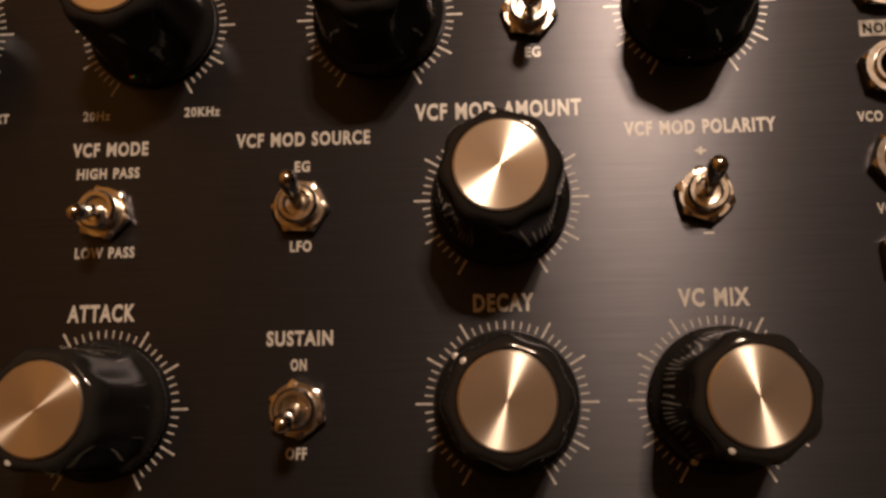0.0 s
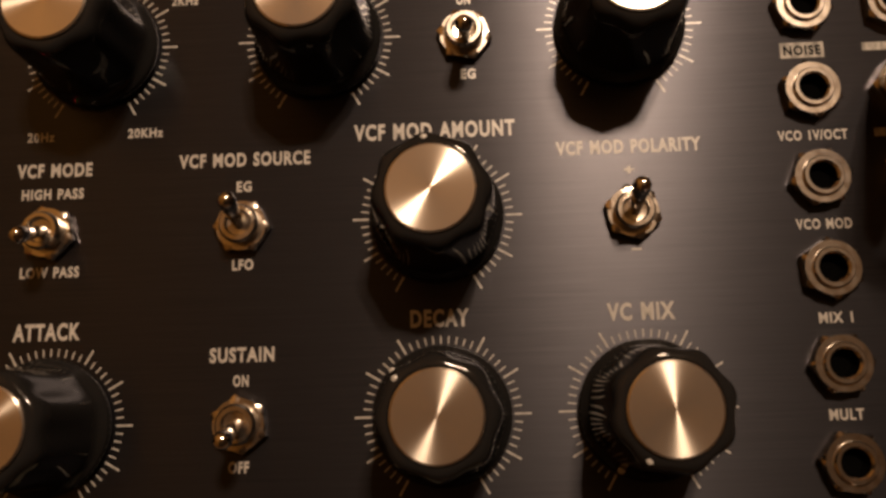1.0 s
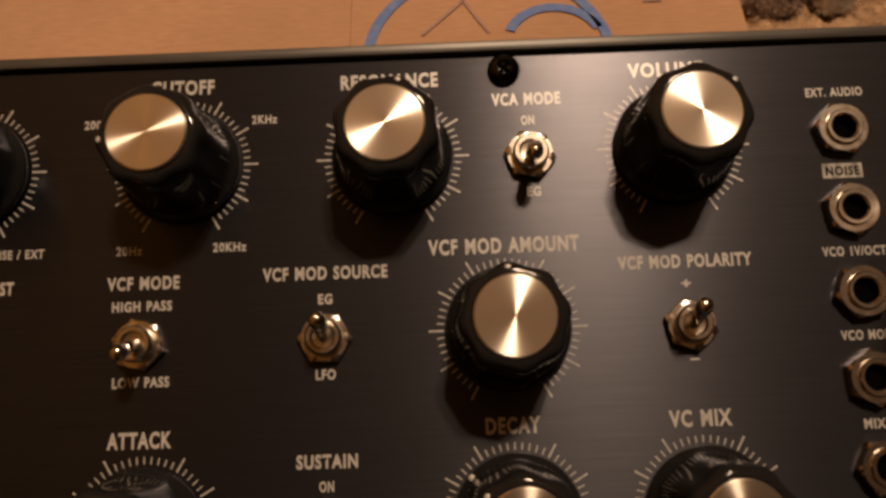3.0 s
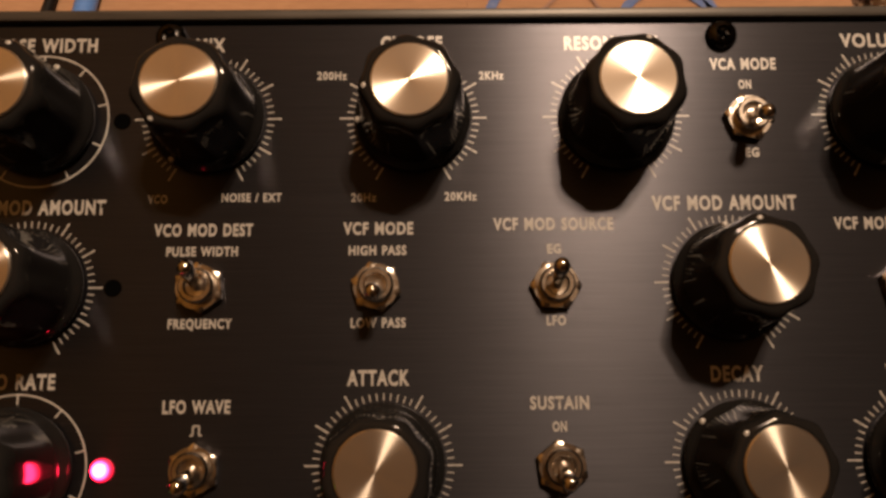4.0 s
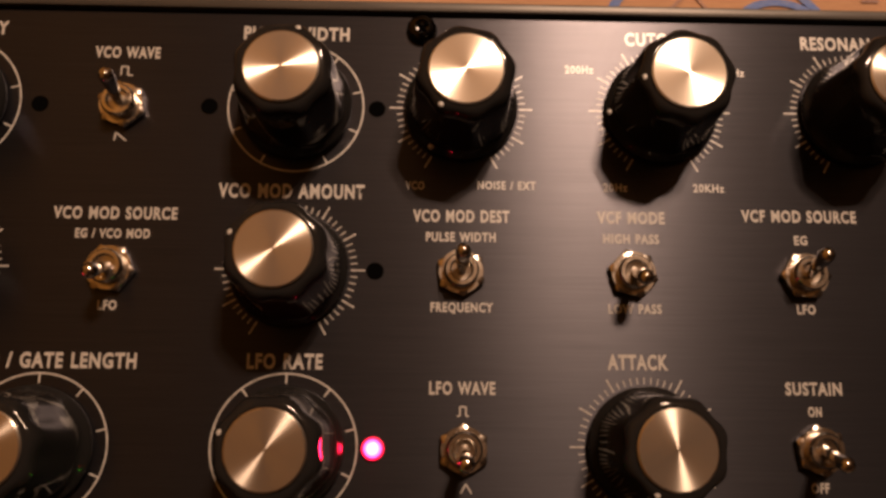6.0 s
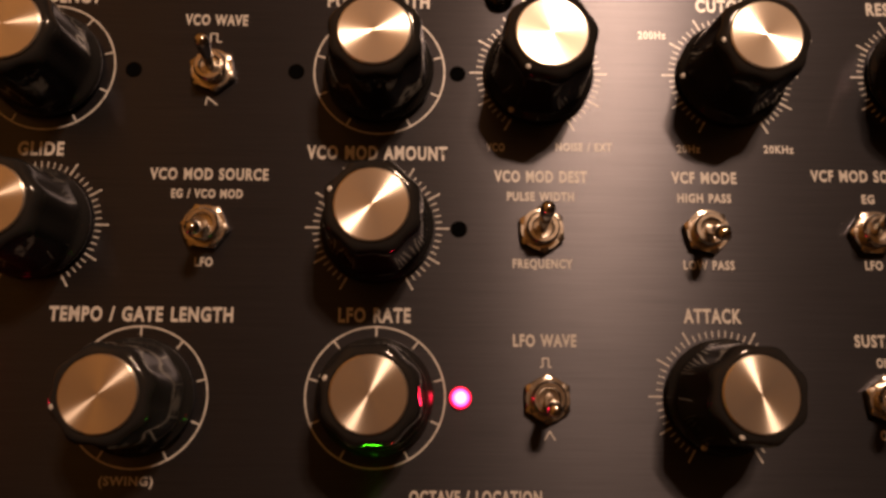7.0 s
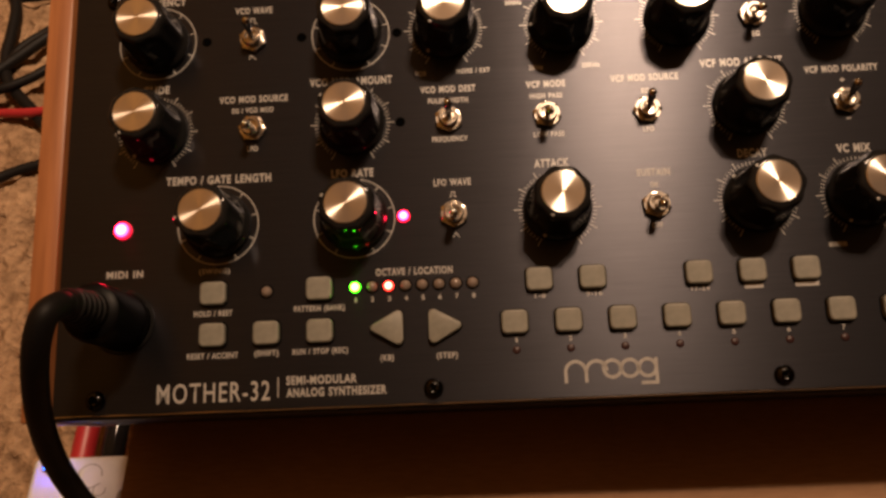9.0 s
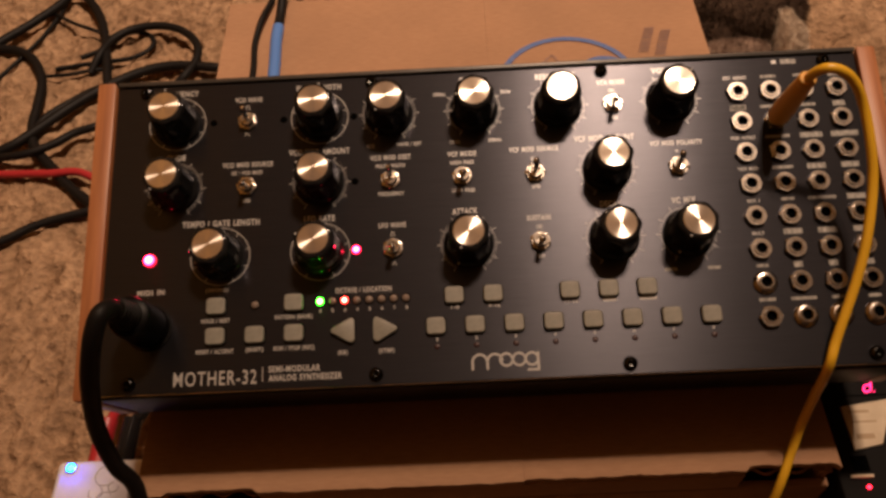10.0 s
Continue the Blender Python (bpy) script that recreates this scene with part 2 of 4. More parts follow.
# unseen wall tones: ochre adds warm bounce, dark brown takes bounce away
GOLD_WALL, nt, b = material("warm_bounce_wall", (0.55, 0.33, 0.10), 0.8)
nt.links.new(ramp(nt, noisy(nt, coords(nt), 3), (0.3, (0.60, 0.36, 0.10)), (0.7, (0.68, 0.42, 0.125))), b.inputs["Base Color"])
DARK_WALL, nt, b = material("bounce_cutting_wall", (0.06, 0.04, 0.03), 0.8)
nt.links.new(ramp(nt, noisy(nt, coords(nt), 3), (0.3, (0.05, 0.034, 0.024)), (0.7, (0.07, 0.048, 0.035))), b.inputs["Base Color"])


# ---- mesh helpers ----
def world_of(ob):
    return world_of(ob.parent) @ ob.matrix_basis if ob.parent else ob.matrix_basis.copy()


def to_mesh(name, bm, smooth=None):
    me = bpy.data.meshes.new(name)
    bmesh.ops.recalc_face_normals(bm, faces=bm.faces)
    bm.to_mesh(me)
    bm.free()
    if smooth is not None:
        me.shade_smooth()
        me.set_sharp_from_angle(angle=radians(smooth))
    return me


def part(name, bm, mat, parent=None, label="", at=None, smooth=35):
    """One mesh object at the place `at`, under a thing or a part."""
    me = bm if isinstance(bm, bpy.types.Mesh) else to_mesh(name, bm, smooth)
    if mat and not me.materials:
        me.materials.append(mat)
    ob = new(name, me)
    m = at if isinstance(at, Matrix) else Matrix.Translation(at or (0, 0, 0))
    if parent:
        ob.parent = parent
        m = TILT @ m if "synthesizer" in (parent.name, parent.parent.name if parent.parent else "") else m
        m = world_of(parent).inverted() @ m
    ob.matrix_basis = m
    if label:
        tagged(ob, label)
    return ob


def block(x0, x1, y0, y1, z0, z1, bevel=0.0, seg=2):
    bm = bmesh.new()
    vs = [bm.verts.new((x, y, z)) for z in (z0, z1) for x, y in ((x0, y0), (x1, y0), (x1, y1), (x0, y1))]
    for f in ((3, 2, 1, 0), (4, 5, 6, 7), (0, 1, 5, 4), (1, 2, 6, 5), (2, 3, 7, 6), (3, 0, 4, 7)):
        bm.faces.new([vs[i] for i in f])
    if bevel:
        bmesh.ops.bevel(bm, geom=bm.edges[:], offset=bevel, segments=seg, affect="EDGES", profile=0.5)
    return bm


def lathe(profile, seg=32, shape=None, bm=None, turn=0.0):
    """A body of revolution; profile rows are radius, height. shape(angle, i) scales the radius of row i."""
    bm = bm or bmesh.new()
    rings = []
    for i, (r, z) in enumerate(profile):
        if r < 1e-7:
            rings.append([bm.verts.new((0, 0, z))])
            continue
        ring = []
        for k in range(seg):
            a = 2 * math.pi * k / seg + turn
            q = r * (shape(a, i) if shape else 1)
            ring.append(bm.verts.new((q * math.cos(a), q * math.sin(a), z)))
        rings.append(ring)
    for a, c in zip(rings, rings[1:]):
        for k in range(seg):
            n = (k + 1) % seg
            f = [a[k % len(a)], a[n % len(a)], c[n % len(c)], c[k % len(c)]]
            f = list(dict.fromkeys(f))
            if len(f) > 2:
                bm.faces.new(f)
    return bm


def prism(points, z0, z1, bevel=0.0, seg=2):
    bm = bmesh.new()
    lo = [bm.verts.new((x, y, z0)) for x, y in points]
    hi = [bm.verts.new((x, y, z1)) for x, y in points]
    bm.faces.new(lo[::-1])
    top = bm.faces.new(hi)
    for i in range(len(points)):
        j = (i + 1) % len(points)
        bm.faces.new((lo[i], lo[j], hi[j], hi[i]))
    if bevel:
        bmesh.ops.bevel(bm, geom=top.edges[:], offset=bevel, segments=seg, affect="EDGES", profile=0.5)
    return bm


def rounded(w, h, r, n=5):
    out = []
    for cx, cy, a0 in ((w / 2 - r, h / 2 - r, 0), (r - w / 2, h / 2 - r, 90), (r - w / 2, r - h / 2, 180), (w / 2 - r, r - h / 2, 270)):
        for k in range(n):
            a = radians(a0 + 90 * k / (n - 1))
            out.append((cx + r * math.cos(a), cy + r * math.sin(a)))
    return out


def smooth_line(points, per=10):
    """Points along a smooth curve through the given ones."""
    P = [Vector(p) for p in points]
    P = [2 * P[0] - P[1]] + P + [2 * P[-1] - P[-2]]
    out = []
    for i in range(1, len(P) - 2):
        for k in range(per):
            t = k / per
            out.append(0.5 * (2 * P[i] + (P[i + 1] - P[i - 1]) * t + (2 * P[i - 1] - 5 * P[i] + 4 * P[i + 1] - P[i + 2]) * t * t
                              + (3 * P[i] - P[i - 1] - 3 * P[i + 1] + P[i + 2]) * t ** 3))
    out.append(P[-2])
    return out


def tube(points, radius, seg=12, per=10):
    line = smooth_line(points, per)
    bm = bmesh.new()
    rings = []
    up = Vector((0.13, 0.2, 0.97))
    for i, p in enumerate(line):
        d = (line[min(i + 1, len(line) - 1)] - line[max(i - 1, 0)]).normalized()
        side = d.cross(up)
        if side.length < 0.05:
            side = d.cross(Vector((1, 0, 0)))
        side.normalize()
        up = side.cross(d)
        r = radius(i / (len(line) - 1)) if callable(radius) else radius
        rings.append([bm.verts.new(p + r * (math.cos(2 * math.pi * k / seg) * side + math.sin(2 * math.pi * k / seg) * up)) for k in range(seg)])
    for a, c in zip(rings, rings[1:]):
        for k in range(seg):
            bm.faces.new((a[k], a[(k + 1) % seg], c[(k + 1) % seg], c[k]))
    bm.faces.new(rings[0][::-1])
    bm.faces.new(rings[-1])
    return bm


# ---- room: carpet, walls, ceiling ----
def soft_noise(rng, X, Y, cell):
    """Smooth random heights from 0 to 1 that change over about one cell."""
    gx, gy = (X - X.min()) / cell, (Y - Y.min()) / cell
    grid = rng.random((int(gy.max()) + 3, int(gx.max()) + 3))
    i, j = gx.astype(int), gy.astype(int)
    u, v = gx - i, gy - j
    u, v = u * u * (3 - 2 * u), v * v * (3 - 2 * v)
    return (grid[j, i] * (1 - u) + grid[j, i + 1] * u) * (1 - v) + (grid[j + 1, i] * (1 - u) + grid[j + 1, i + 1] * u) * v


def carpet_mesh():
    ax = np.concatenate([np.linspace(-0.85, -0.5, 10)[:-1], np.linspace(-0.5, 0.66, 460), np.linspace(0.66, 2.4, 20)[1:]])
    ay = np.concatenate([np.linspace(-2.0, -0.35, 20)[:-1], np.linspace(-0.35, 0.76, 440), np.linspace(0.76, 2.4, 20)[1:]])
    X, Y = np.meshgrid(ax, ay)
    rng = np.random.default_rng(4)
    tufts = 0.45 * soft_noise(rng, X, Y, 0.0125) + 0.5 * soft_noise(rng, X, Y, 0.0065) + 0.25 * soft_noise(rng, X, Y, 0.04)
    Z = FLOOR - np.clip(1.0 - tufts, 0, 1) ** 1.4 * 0.013 + 0.003
    verts = np.stack([X, Y, Z], -1).reshape(-1, 3)
    w, h = len(ax), len(ay)
    i = (np.arange(h - 1)[:, None] * w + np.arange(w - 1)[None]).reshape(-1)
    faces = np.stack([i, i + 1, i + w + 1, i + w], 1)
    me = bpy.data.meshes.new("floor")
    me.from_pydata(verts.tolist(), [], faces.tolist())
    me.shade_smooth()
    return me


tagged(part("floor", carpet_mesh(), CARPET), "beige cut-pile carpet, worn and fluffy", "carpet", kind="structure")
# walls are unseen; ochre west bounces warm light, dark south and east cut it
for nm, bx in (("wall_north", (-0.9, 2.5, 2.4, 2.5)), ("wall_south", (-0.9, 2.5, -2.1, -2.0)),
               ("wall_west", (-0.9, -0.8, -2.0, 2.4)), ("wall_east", (2.4, 2.5, -2.0, 2.4))):
    tagged(part(nm, block(*bx, FLOOR - 0.02, 3.3), {"wall_north": PLASTER, "wall_west": GOLD_WALL}.get(nm, DARK_WALL)), {"wall_north": "plain warm beige painted wall", "wall_west": "unseen ochre wall, added to bounce warm light"}.get(nm, "unseen dark brown wall, added to cut bounced light"), "wall", kind="structure")
tagged(part("ceiling", block(-0.9, 2.5, -2.1, 2.5, 3.3, 3.4), PLASTER), "plain painted ceiling", "ceiling", kind="structure")

# ---- synthesizer: case and panel ----
synth = new("synthesizer")
synth.location = (W / 2, 0.062, BOX_TOP)
tagged(synth, "black desktop synthesizer with wooden sides, standing on a cardboard box", "synthesizer")


def panel_mesh():
    bm = block(0, W, Y0, Y1, -0.002, 0, 0.0004, 2)
    uv = bm.loops.layers.uv.new("uv")
    for f in bm.faces:
        for l in f.loops:
            l[uv].uv = (l.vert.co.x, l.vert.co.y)
    return bm


part("panel", panel_mesh(), PANEL, synth, "black brushed aluminium front panel", smooth=None)
CASE_BOTTOM = BOX_TOP + 0.007
part("front_lip", tube([(0.001, Y0 - 0.0002, 0.0), (W / 2, Y0 - 0.0002, 0.0), (W - 0.001, Y0 - 0.0002, 0.0)], 0.00028, 8, 2), NICKEL, synth, "thin bare metal front edge")


def wedge(x0, x1, front, back, top, bottom, bevel):
    """A body under the leaning panel: front square to the panel, flat level bottom, upright back."""
    near, far = TILT @ Vector((0, front, top)), TILT @ Vector((0, back, top))
    run = (near.z - bottom) / math.cos(radians(20)) * math.sin(radians(20))
    pts = [TILT.inverted() @ Vector((0, y, z)) for y, z in ((near.y, near.z), (near.y + run, bottom), (far.y, bottom), (far.y, far.z))]
    bm = bmesh.new()
    a, c = [[bm.verts.new((x, p.y, p.z)) for p in pts] for x in (x0, x1)]
    bm.faces.new(a)
    bm.faces.new(c[::-1])
    for k in range(4):
        n = (k + 1) % 4
        bm.faces.new((a[k], c[k], c[n], a[n]))
    bmesh.ops.bevel(bm, geom=bm.edges[:], offset=bevel, segments=2, affect="EDGES", profile=0.5)
    return bm


part("case", wedge(-0.0005, W + 0.0005, Y0 - 0.0012, Y1 + 0.0022, -0.0022, CASE_BOTTOM, 0.0006), METAL, synth, "black powder-coated metal case")
part("rail", block(0.0, W, Y1 + 0.0004, Y1 + 0.0023, -0.0024, 0.0012, 0.0003), RAIL, synth, "dull black rail along the back edge")
for x0, x1 in ((-0.0085, -0.0008), (W + 0.0008, W + 0.0085)):
    part("wooden_side", wedge(x0, x1, Y0 - 0.0016, Y1 + 0.0026, 0.0012, CASE_BOTTOM - 0.0005, 0.0008), WOOD, synth, "oiled reddish wooden side panel")
for x in (0.03, W - 0.03):
    for y in (0.03, 0.105):
        part("foot", lathe([(0, 0), (0.006, 0), (0.0065, 0.001), (0.006, 0.0075), (0, 0.0075)], 16), KNOB, synth, at=TILT.inverted() @ Matrix.Translation((x, y, BOX_TOP)))

MM = 0.001
INK = 0.00006


# ---- printed dials ----
def stroke(bm, a, c, w, z=INK):
    a, c = Vector((*a, z)), Vector((*c, z))
    d = (c - a).normalized()
    s = Vector((-d.y, d.x, 0)) * w / 2
    bm.faces.new([bm.verts.new(v) for v in (a - s, c - s, c + s, a + s)])


def tick_dial():
    """Four short marks between each two long ones; the top mark is short as well."""
    bm = bmesh.new()
    for k in range(51):
        if k % 5 or k == 25:
            a = radians(-60 + 6 * k)
            d = Vector((math.cos(a), math.sin(a)))
            stroke(bm, d * 10.3 * MM, d * 11.45 * MM, 0.20 * MM)
    return bm


def long_mark():
    bm = bmesh.new()
    stroke(bm, (10.3 * MM, 0), (12.7 * MM, 0), 0.29 * MM)
    return bm


def ring_dial():
    bm = bmesh.new()
    n = 96
    for r0, r1 in ((11.75 * MM, 12.05 * MM),):
        vs = [(bm.verts.new((r0 * math.cos(a), r0 * math.sin(a), INK)), bm.verts.new((r1 * math.cos(a), r1 * math.sin(a), INK)))
              for a in (2 * math.pi * k / n for k in range(n))]
        for k in range(n):
            i, j = vs[k], vs[(k + 1) % n]
            bm.faces.new((i[0], i[1], j[1], j[0]))
    for k in range(-4, 5):
        a = radians(90 + 37.7 * k)
        d = Vector((math.cos(a), math.sin(a)))
        stroke(bm, d * 10.3 * MM, d * 11.9 * MM, 0.3 * MM, INK * 1.5)
    return bm


def print_mesh(bm, name):
    me = bpy.data.meshes.new(name)
    for f in bm.faces:
        f.normal_update()
        if f.normal.z < 0:
            f.normal_flip()
    bm.to_mesh(me)
    bm.free()
    return me


# ---- knobs ----
KNOB_PROFILE = [(0.0, 0.3), (9.7, 0.3), (9.95, 0.6), (9.95, 1.6), (9.7, 2.1), (9.15, 2.6), (8.8, 4.0), (8.6, 7.0), (8.35, 11.0), (8.15, 14.5), (7.95, 16.0),
                (7.5, 16.9), (6.9, 17.25), (6.25, 17.3), (6.15, 17.1), (0.0, 17.1)]


def flute(a, i):
    if i < 5 or i > 12:
        return 1.0
    depth = min(1.0, (i - 4) / 5) * (1.0 if i < 11 else (13 - i) / 3)
    return 1.0 + 0.036 * depth * (math.cos(8 * a) - 0.5)


knob_body = to_mesh("knob", lathe([(r * MM, z * MM) for r, z in KNOB_PROFILE], 96, flute), 40)
knob_cap = to_mesh("cap", lathe([(0, 0.2 * MM), (2 * MM, 0.2 * MM), (4 * MM, 0.2 * MM), (5.75 * MM, 0.2 * MM), (6.02 * MM, 0), (6.02 * MM, -0.6 * MM)], 64), 20)
dot = to_mesh("pointer_dot", lathe([(0, 0.12 * MM), (0.35 * MM, 0.1 * MM), (0.5 * MM, 0), (0.5 * MM, -0.5 * MM)], 12), 40)
dial_a, dial_b, mark = print_mesh(tick_dial(), "dial_scale"), print_mesh(ring_dial(), "dial_ring"), print_mesh(long_mark(), "long_mark")


def knob(x, y, angle, ring=False):
    x, y = x * MM, y * MM
    k = part("knob", knob_body, KNOB, synth, "black fluted knob with a turned aluminium cap", at=pose(x, y, 0, 0, 0, angle))
    tagged(k, group="panel knobs")
    part("cap", knob_cap, CAP, k, "turned aluminium cap", at=pose(x, y, 17.5 * MM, 0, 0, angle))
    a = radians(angle)
    part("pointer_dot", dot, PRINT, k, at=(x + 7.0 * MM * math.cos(a), y + 7.0 * MM * math.sin(a), 17.15 * MM))
    part("pointer_dot", dot, PRINT, k, at=(x + 9.45 * MM * math.cos(a), y + 9.45 * MM * math.sin(a), 2.5 * MM))
    if ring:
        part("dial_ring", dial_b, PRINT, synth, "white printed dial ring", at=(x, y, 0))
    else:
        scale = part("dial_scale", dial_a, PRINT, synth, "white printed dial marks", at=(x, y, 0))
        tagged(scale, kind="stuff")
        for i in range(11):
            if i != 5:
                part("long_mark", mark, PRINT, scale, at=pose(x, y, 0, 0, 0, -60 + 30 * i))


knob(26.3, 108.5, 90, True)
knob(86.3, 108.4, 70, True)
knob(115.5, 108.5, 236)
knob(151.0, 108.5, 186)
knob(186.2, 108.6, 73)
knob(232.9, 108.7, 41)
knob(26.7, 79.2, 236)
knob(86.5, 79.1, 159)
knob(204.0, 79.4, 96)
knob(46.4, 49.5, 195, True)
knob(86.7, 49.7, 160, True)
knob(146.2, 50.0, 243)
knob(204.1, 50.2, 137)
knob(233.4, 50.3, 240)


# ---- toggle switches ----
def hexnut(flat, h, hole, turn=0.0):
    """A chamfered hexagonal nut with a round bore."""
    bm = bmesh.new()
    n = 48
    rows = []
    for r, z in ((None, 0.0), (None, h * 0.8), (flat / 2 * 1.0, h), (hole, h), (hole, 0.0)):
        ring = []
        for k in range(n):
            a = 2 * math.pi * k / n
            q = r
            if r is None:
                m = (a + math.pi / 6) % (math.pi / 3) - math.pi / 6
                q = flat / 2 / math.cos(m)
            ring.append(bm.verts.new((q * math.cos(a + turn), q * math.sin(a + turn), z)))
        rows.append(ring)
    for a, c in zip(rows, rows[1:]):
        for k in range(n):
            bm.faces.new((a[k], a[(k + 1) % n], c[(k + 1) % n], c[k]))
    return bm


switch_nut = to_mesh("nut", hexnut(7.5 * MM, 1.15 * MM, 2.9 * MM), 30)
bushing = to_mesh("bushing", lathe([(2.95 * MM, 0), (2.95 * MM, 2.6 * MM), (2.6 * MM, 3.2 * MM), (2.0 * MM, 3.2 * MM), (1.7 * MM, 2.4 * MM), (0, 2.2 * MM)], 32), 30)
washer = to_mesh("washer", lathe([(3.75 * MM, 0.05 * MM), (3.75 * MM, 0.35 * MM), (3.6 * MM, 0.45 * MM), (2.9 * MM, 0.45 * MM)], 32), 30)
lever = to_mesh("lever", lathe([(0, -1.0 * MM), (0.85 * MM, -1.0 * MM), (0.9 * MM, 1.5 * MM), (1.15 * MM, 4.6 * MM), (1.32 * MM, 6.2 * MM), (1.28 * MM, 7.0 * MM),
                                (1.0 * MM, 7.6 * MM), (0.5 * MM, 7.9 * MM), (0, 7.98 * MM)], 20), 60)


def toggle(x, y, up, turn):
    x, y = x * MM, y * MM
    s = part("toggle_switch", switch_nut, NICKEL, synth, "nickel toggle switch, lever " + ("up" if up else "down"), at=pose(x, y, 0.4 * MM, 0, 0, turn))
    tagged(s, group="toggle switches")
    part("washer", washer, NICKEL, s, at=(x, y, 0))
    part("bushing", bushing, NICKEL, s, at=(x, y, 0.4 * MM))
    part("lever", lever, CHROME, s, "chrome bat lever", at=pose(x, y, 2.6 * MM, -17 if up else 17, 0, 0))


toggle(56.1, 108.0, True, 10)
toggle(56.4, 78.9, False, 25)
toggle(115.5, 78.9, True, 5)
toggle(144.9, 78.9, False, 15)
toggle(174.7, 78.9, True, 28)
toggle(233.0, 78.9, True, 12)
toggle(209.0, 108.0, False, 20)
toggle(116.0, 49.5, False, 0)
toggle(174.8, 49.7, False, 8)

# ---- patch bay ----
jack_nut = to_mesh("nut", hexnut(8.0 * MM, 1.9 * MM, 3.0 * MM), 30)
round_nut = to_mesh("nut", lathe([(4.7 * MM, 0), (4.7 * MM, 0.7 * MM), (4.2 * MM, 1.3 * MM), (3.6 * MM, 1.8 * MM), (3.0 * MM, 1.9 * MM), (3.0 * MM, 0)], 40), 30)
barrel = to_mesh("barrel", lathe([(3.0 * MM, 0), (3.0 * MM, 2.25 * MM), (2.8 * MM, 2.5 * MM), (2.3 * MM, 2.5 * MM), (2.0 * MM, 2.2 * MM), (2.0 * MM, 0.4 * MM)], 36), 30)
bore = to_mesh("bore", lathe([(2.01 * MM, 1.5 * MM), (1.5 * MM, 0.6 * MM), (0, 0.5 * MM)], 24), 30)
rnd = random.Random(7)
JX, JY = [260.7 + 13.6 * i for i in range(4)], [110.4 - 13.62 * i for i in range(8)]
ROUND = {(0, 6), (1, 7), (2, 7), (3, 7)}
for i, x in enumerate(JX):
    for j, y in enumerate(JY):
        big = (i, j) in ROUND
        k = part("jack_socket", round_nut if big else jack_nut, NICKEL, synth, "nickel patch socket with a " + ("wide round nut" if big else "hexagonal nut"),
                 at=pose(x * MM, y * MM, 0.05 * MM, 0, 0, rnd.uniform(0, 60)))
        tagged(k, group="patch sockets")
        part("barrel", barrel, NICKEL, k, at=(x * MM, y * MM, 0.05 * MM))
        part("bore", bore, DARK, k, at=(x * MM, y * MM, 0.05 * MM))

# ---- keys, lamps and screws ----
key = to_mesh("key", prism([(x * MM, y * MM) for x, y in rounded(7.5, 6.7, 1.5)], 0, 1.9 * MM, 0.6 * MM, 3), None)
# flat dark sheet under each key, in place of a shaded gap
well = to_mesh("key_well", prism([(x * MM, y * MM) for x, y in rounded(8.3, 7.5, 1.7)], 0, 0.05 * MM), None)


def button(x, y, mesh=key, slot=well):
    k = part("key", mesh, RUBBER, synth, "grey rubber key", at=(x * MM, y * MM, 0.1 * MM))
    tagged(k, group="rubber keys")
    part("key_well", slot, DARK, k, at=(x * MM, y * MM, 0.02 * MM))


for x, y in ((45.7, 28.9), (45.7, 16.9), (61.2, 16.9), (76.4, 29.1), (76.5, 16.9)):
    button(x, y)
for i in range(8):
    button(131.9 + 15.2 * i, 17.2)
for x in (139.5, 154.7, 184.7, 199.8, 214.8):
    button(x, 29.2)


def arrow(sign, grow=0.0):
    pts = []
    for cx, cy, a0, a1 in ((-3.4, 3.6, 60, 180), (-3.4, -3.6, 180, 300), (3.3, 0, -60, 60)):
        for k in range(7):
            a = radians(a0 + (a1 - a0) * k / 6)
            pts.append(((cx + (1.25 + grow) * math.cos(a)) * sign * MM, (cy + (1.25 + grow) * math.sin(a)) * MM))
    pts = pts[::-1] if sign < 0 else pts
    return pts


for x, sign in ((95.6, -1), (112.3, 1)):
    button(x, 16.9, to_mesh("key", prism(arrow(sign), 0, 1.9 * MM, 0.5 * MM, 3), 40), to_mesh("key_well", prism(arrow(sign, 0.35), 0, 0.05 * MM), None))

led_small = to_mesh("led", lathe([(1.6 * MM, -0.3 * MM), (1.6 * MM, 0.3 * MM), (1.35 * MM, 0.8 * MM), (0.8 * MM, 1.2 * MM), (0, 1.3 * MM)], 20), 60)
led_large = to_mesh("led", lathe([(1.9 * MM, -0.3 * MM), (1.9 * MM, 0.4 * MM), (1.6 * MM, 1.0 * MM), (1.0 * MM, 1.4 * MM), (0, 1.55 * MM)], 24), 60)
# widened to hold the bloom put into its rim
led_wide = to_mesh("led", lathe([(2.7 * MM, -0.3 * MM), (2.7 * MM, 0.6 * MM), (2.2 * MM, 1.5 * MM), (1.4 * MM, 2.1 * MM), (0, 2.4 * MM)], 24), 60)
led_step = to_mesh("led", lathe([(1.15 * MM, 0.0), (1.15 * MM, 0.05 * MM), (0.8 * MM, 0.25 * MM), (0, 0.35 * MM)], 16), 60)
# flat dark disc that paints the shadow ring around a light
led_hole = to_mesh("led_hole", lathe([(0, 0.02 * MM), (2.0 * MM, 0.03 * MM)], 20), None)


def led(mesh, mat, x, y, label):
    k = part("led", mesh.copy() if mesh.materials else mesh, None, synth, label, at=(x * MM, y * MM, 0))
    k.data.materials.clear()
    k.data.materials.append(mat)
    if mesh is not led_step:
        part("led_hole", led_hole, DARK, k, at=(x * MM, y * MM, 0))


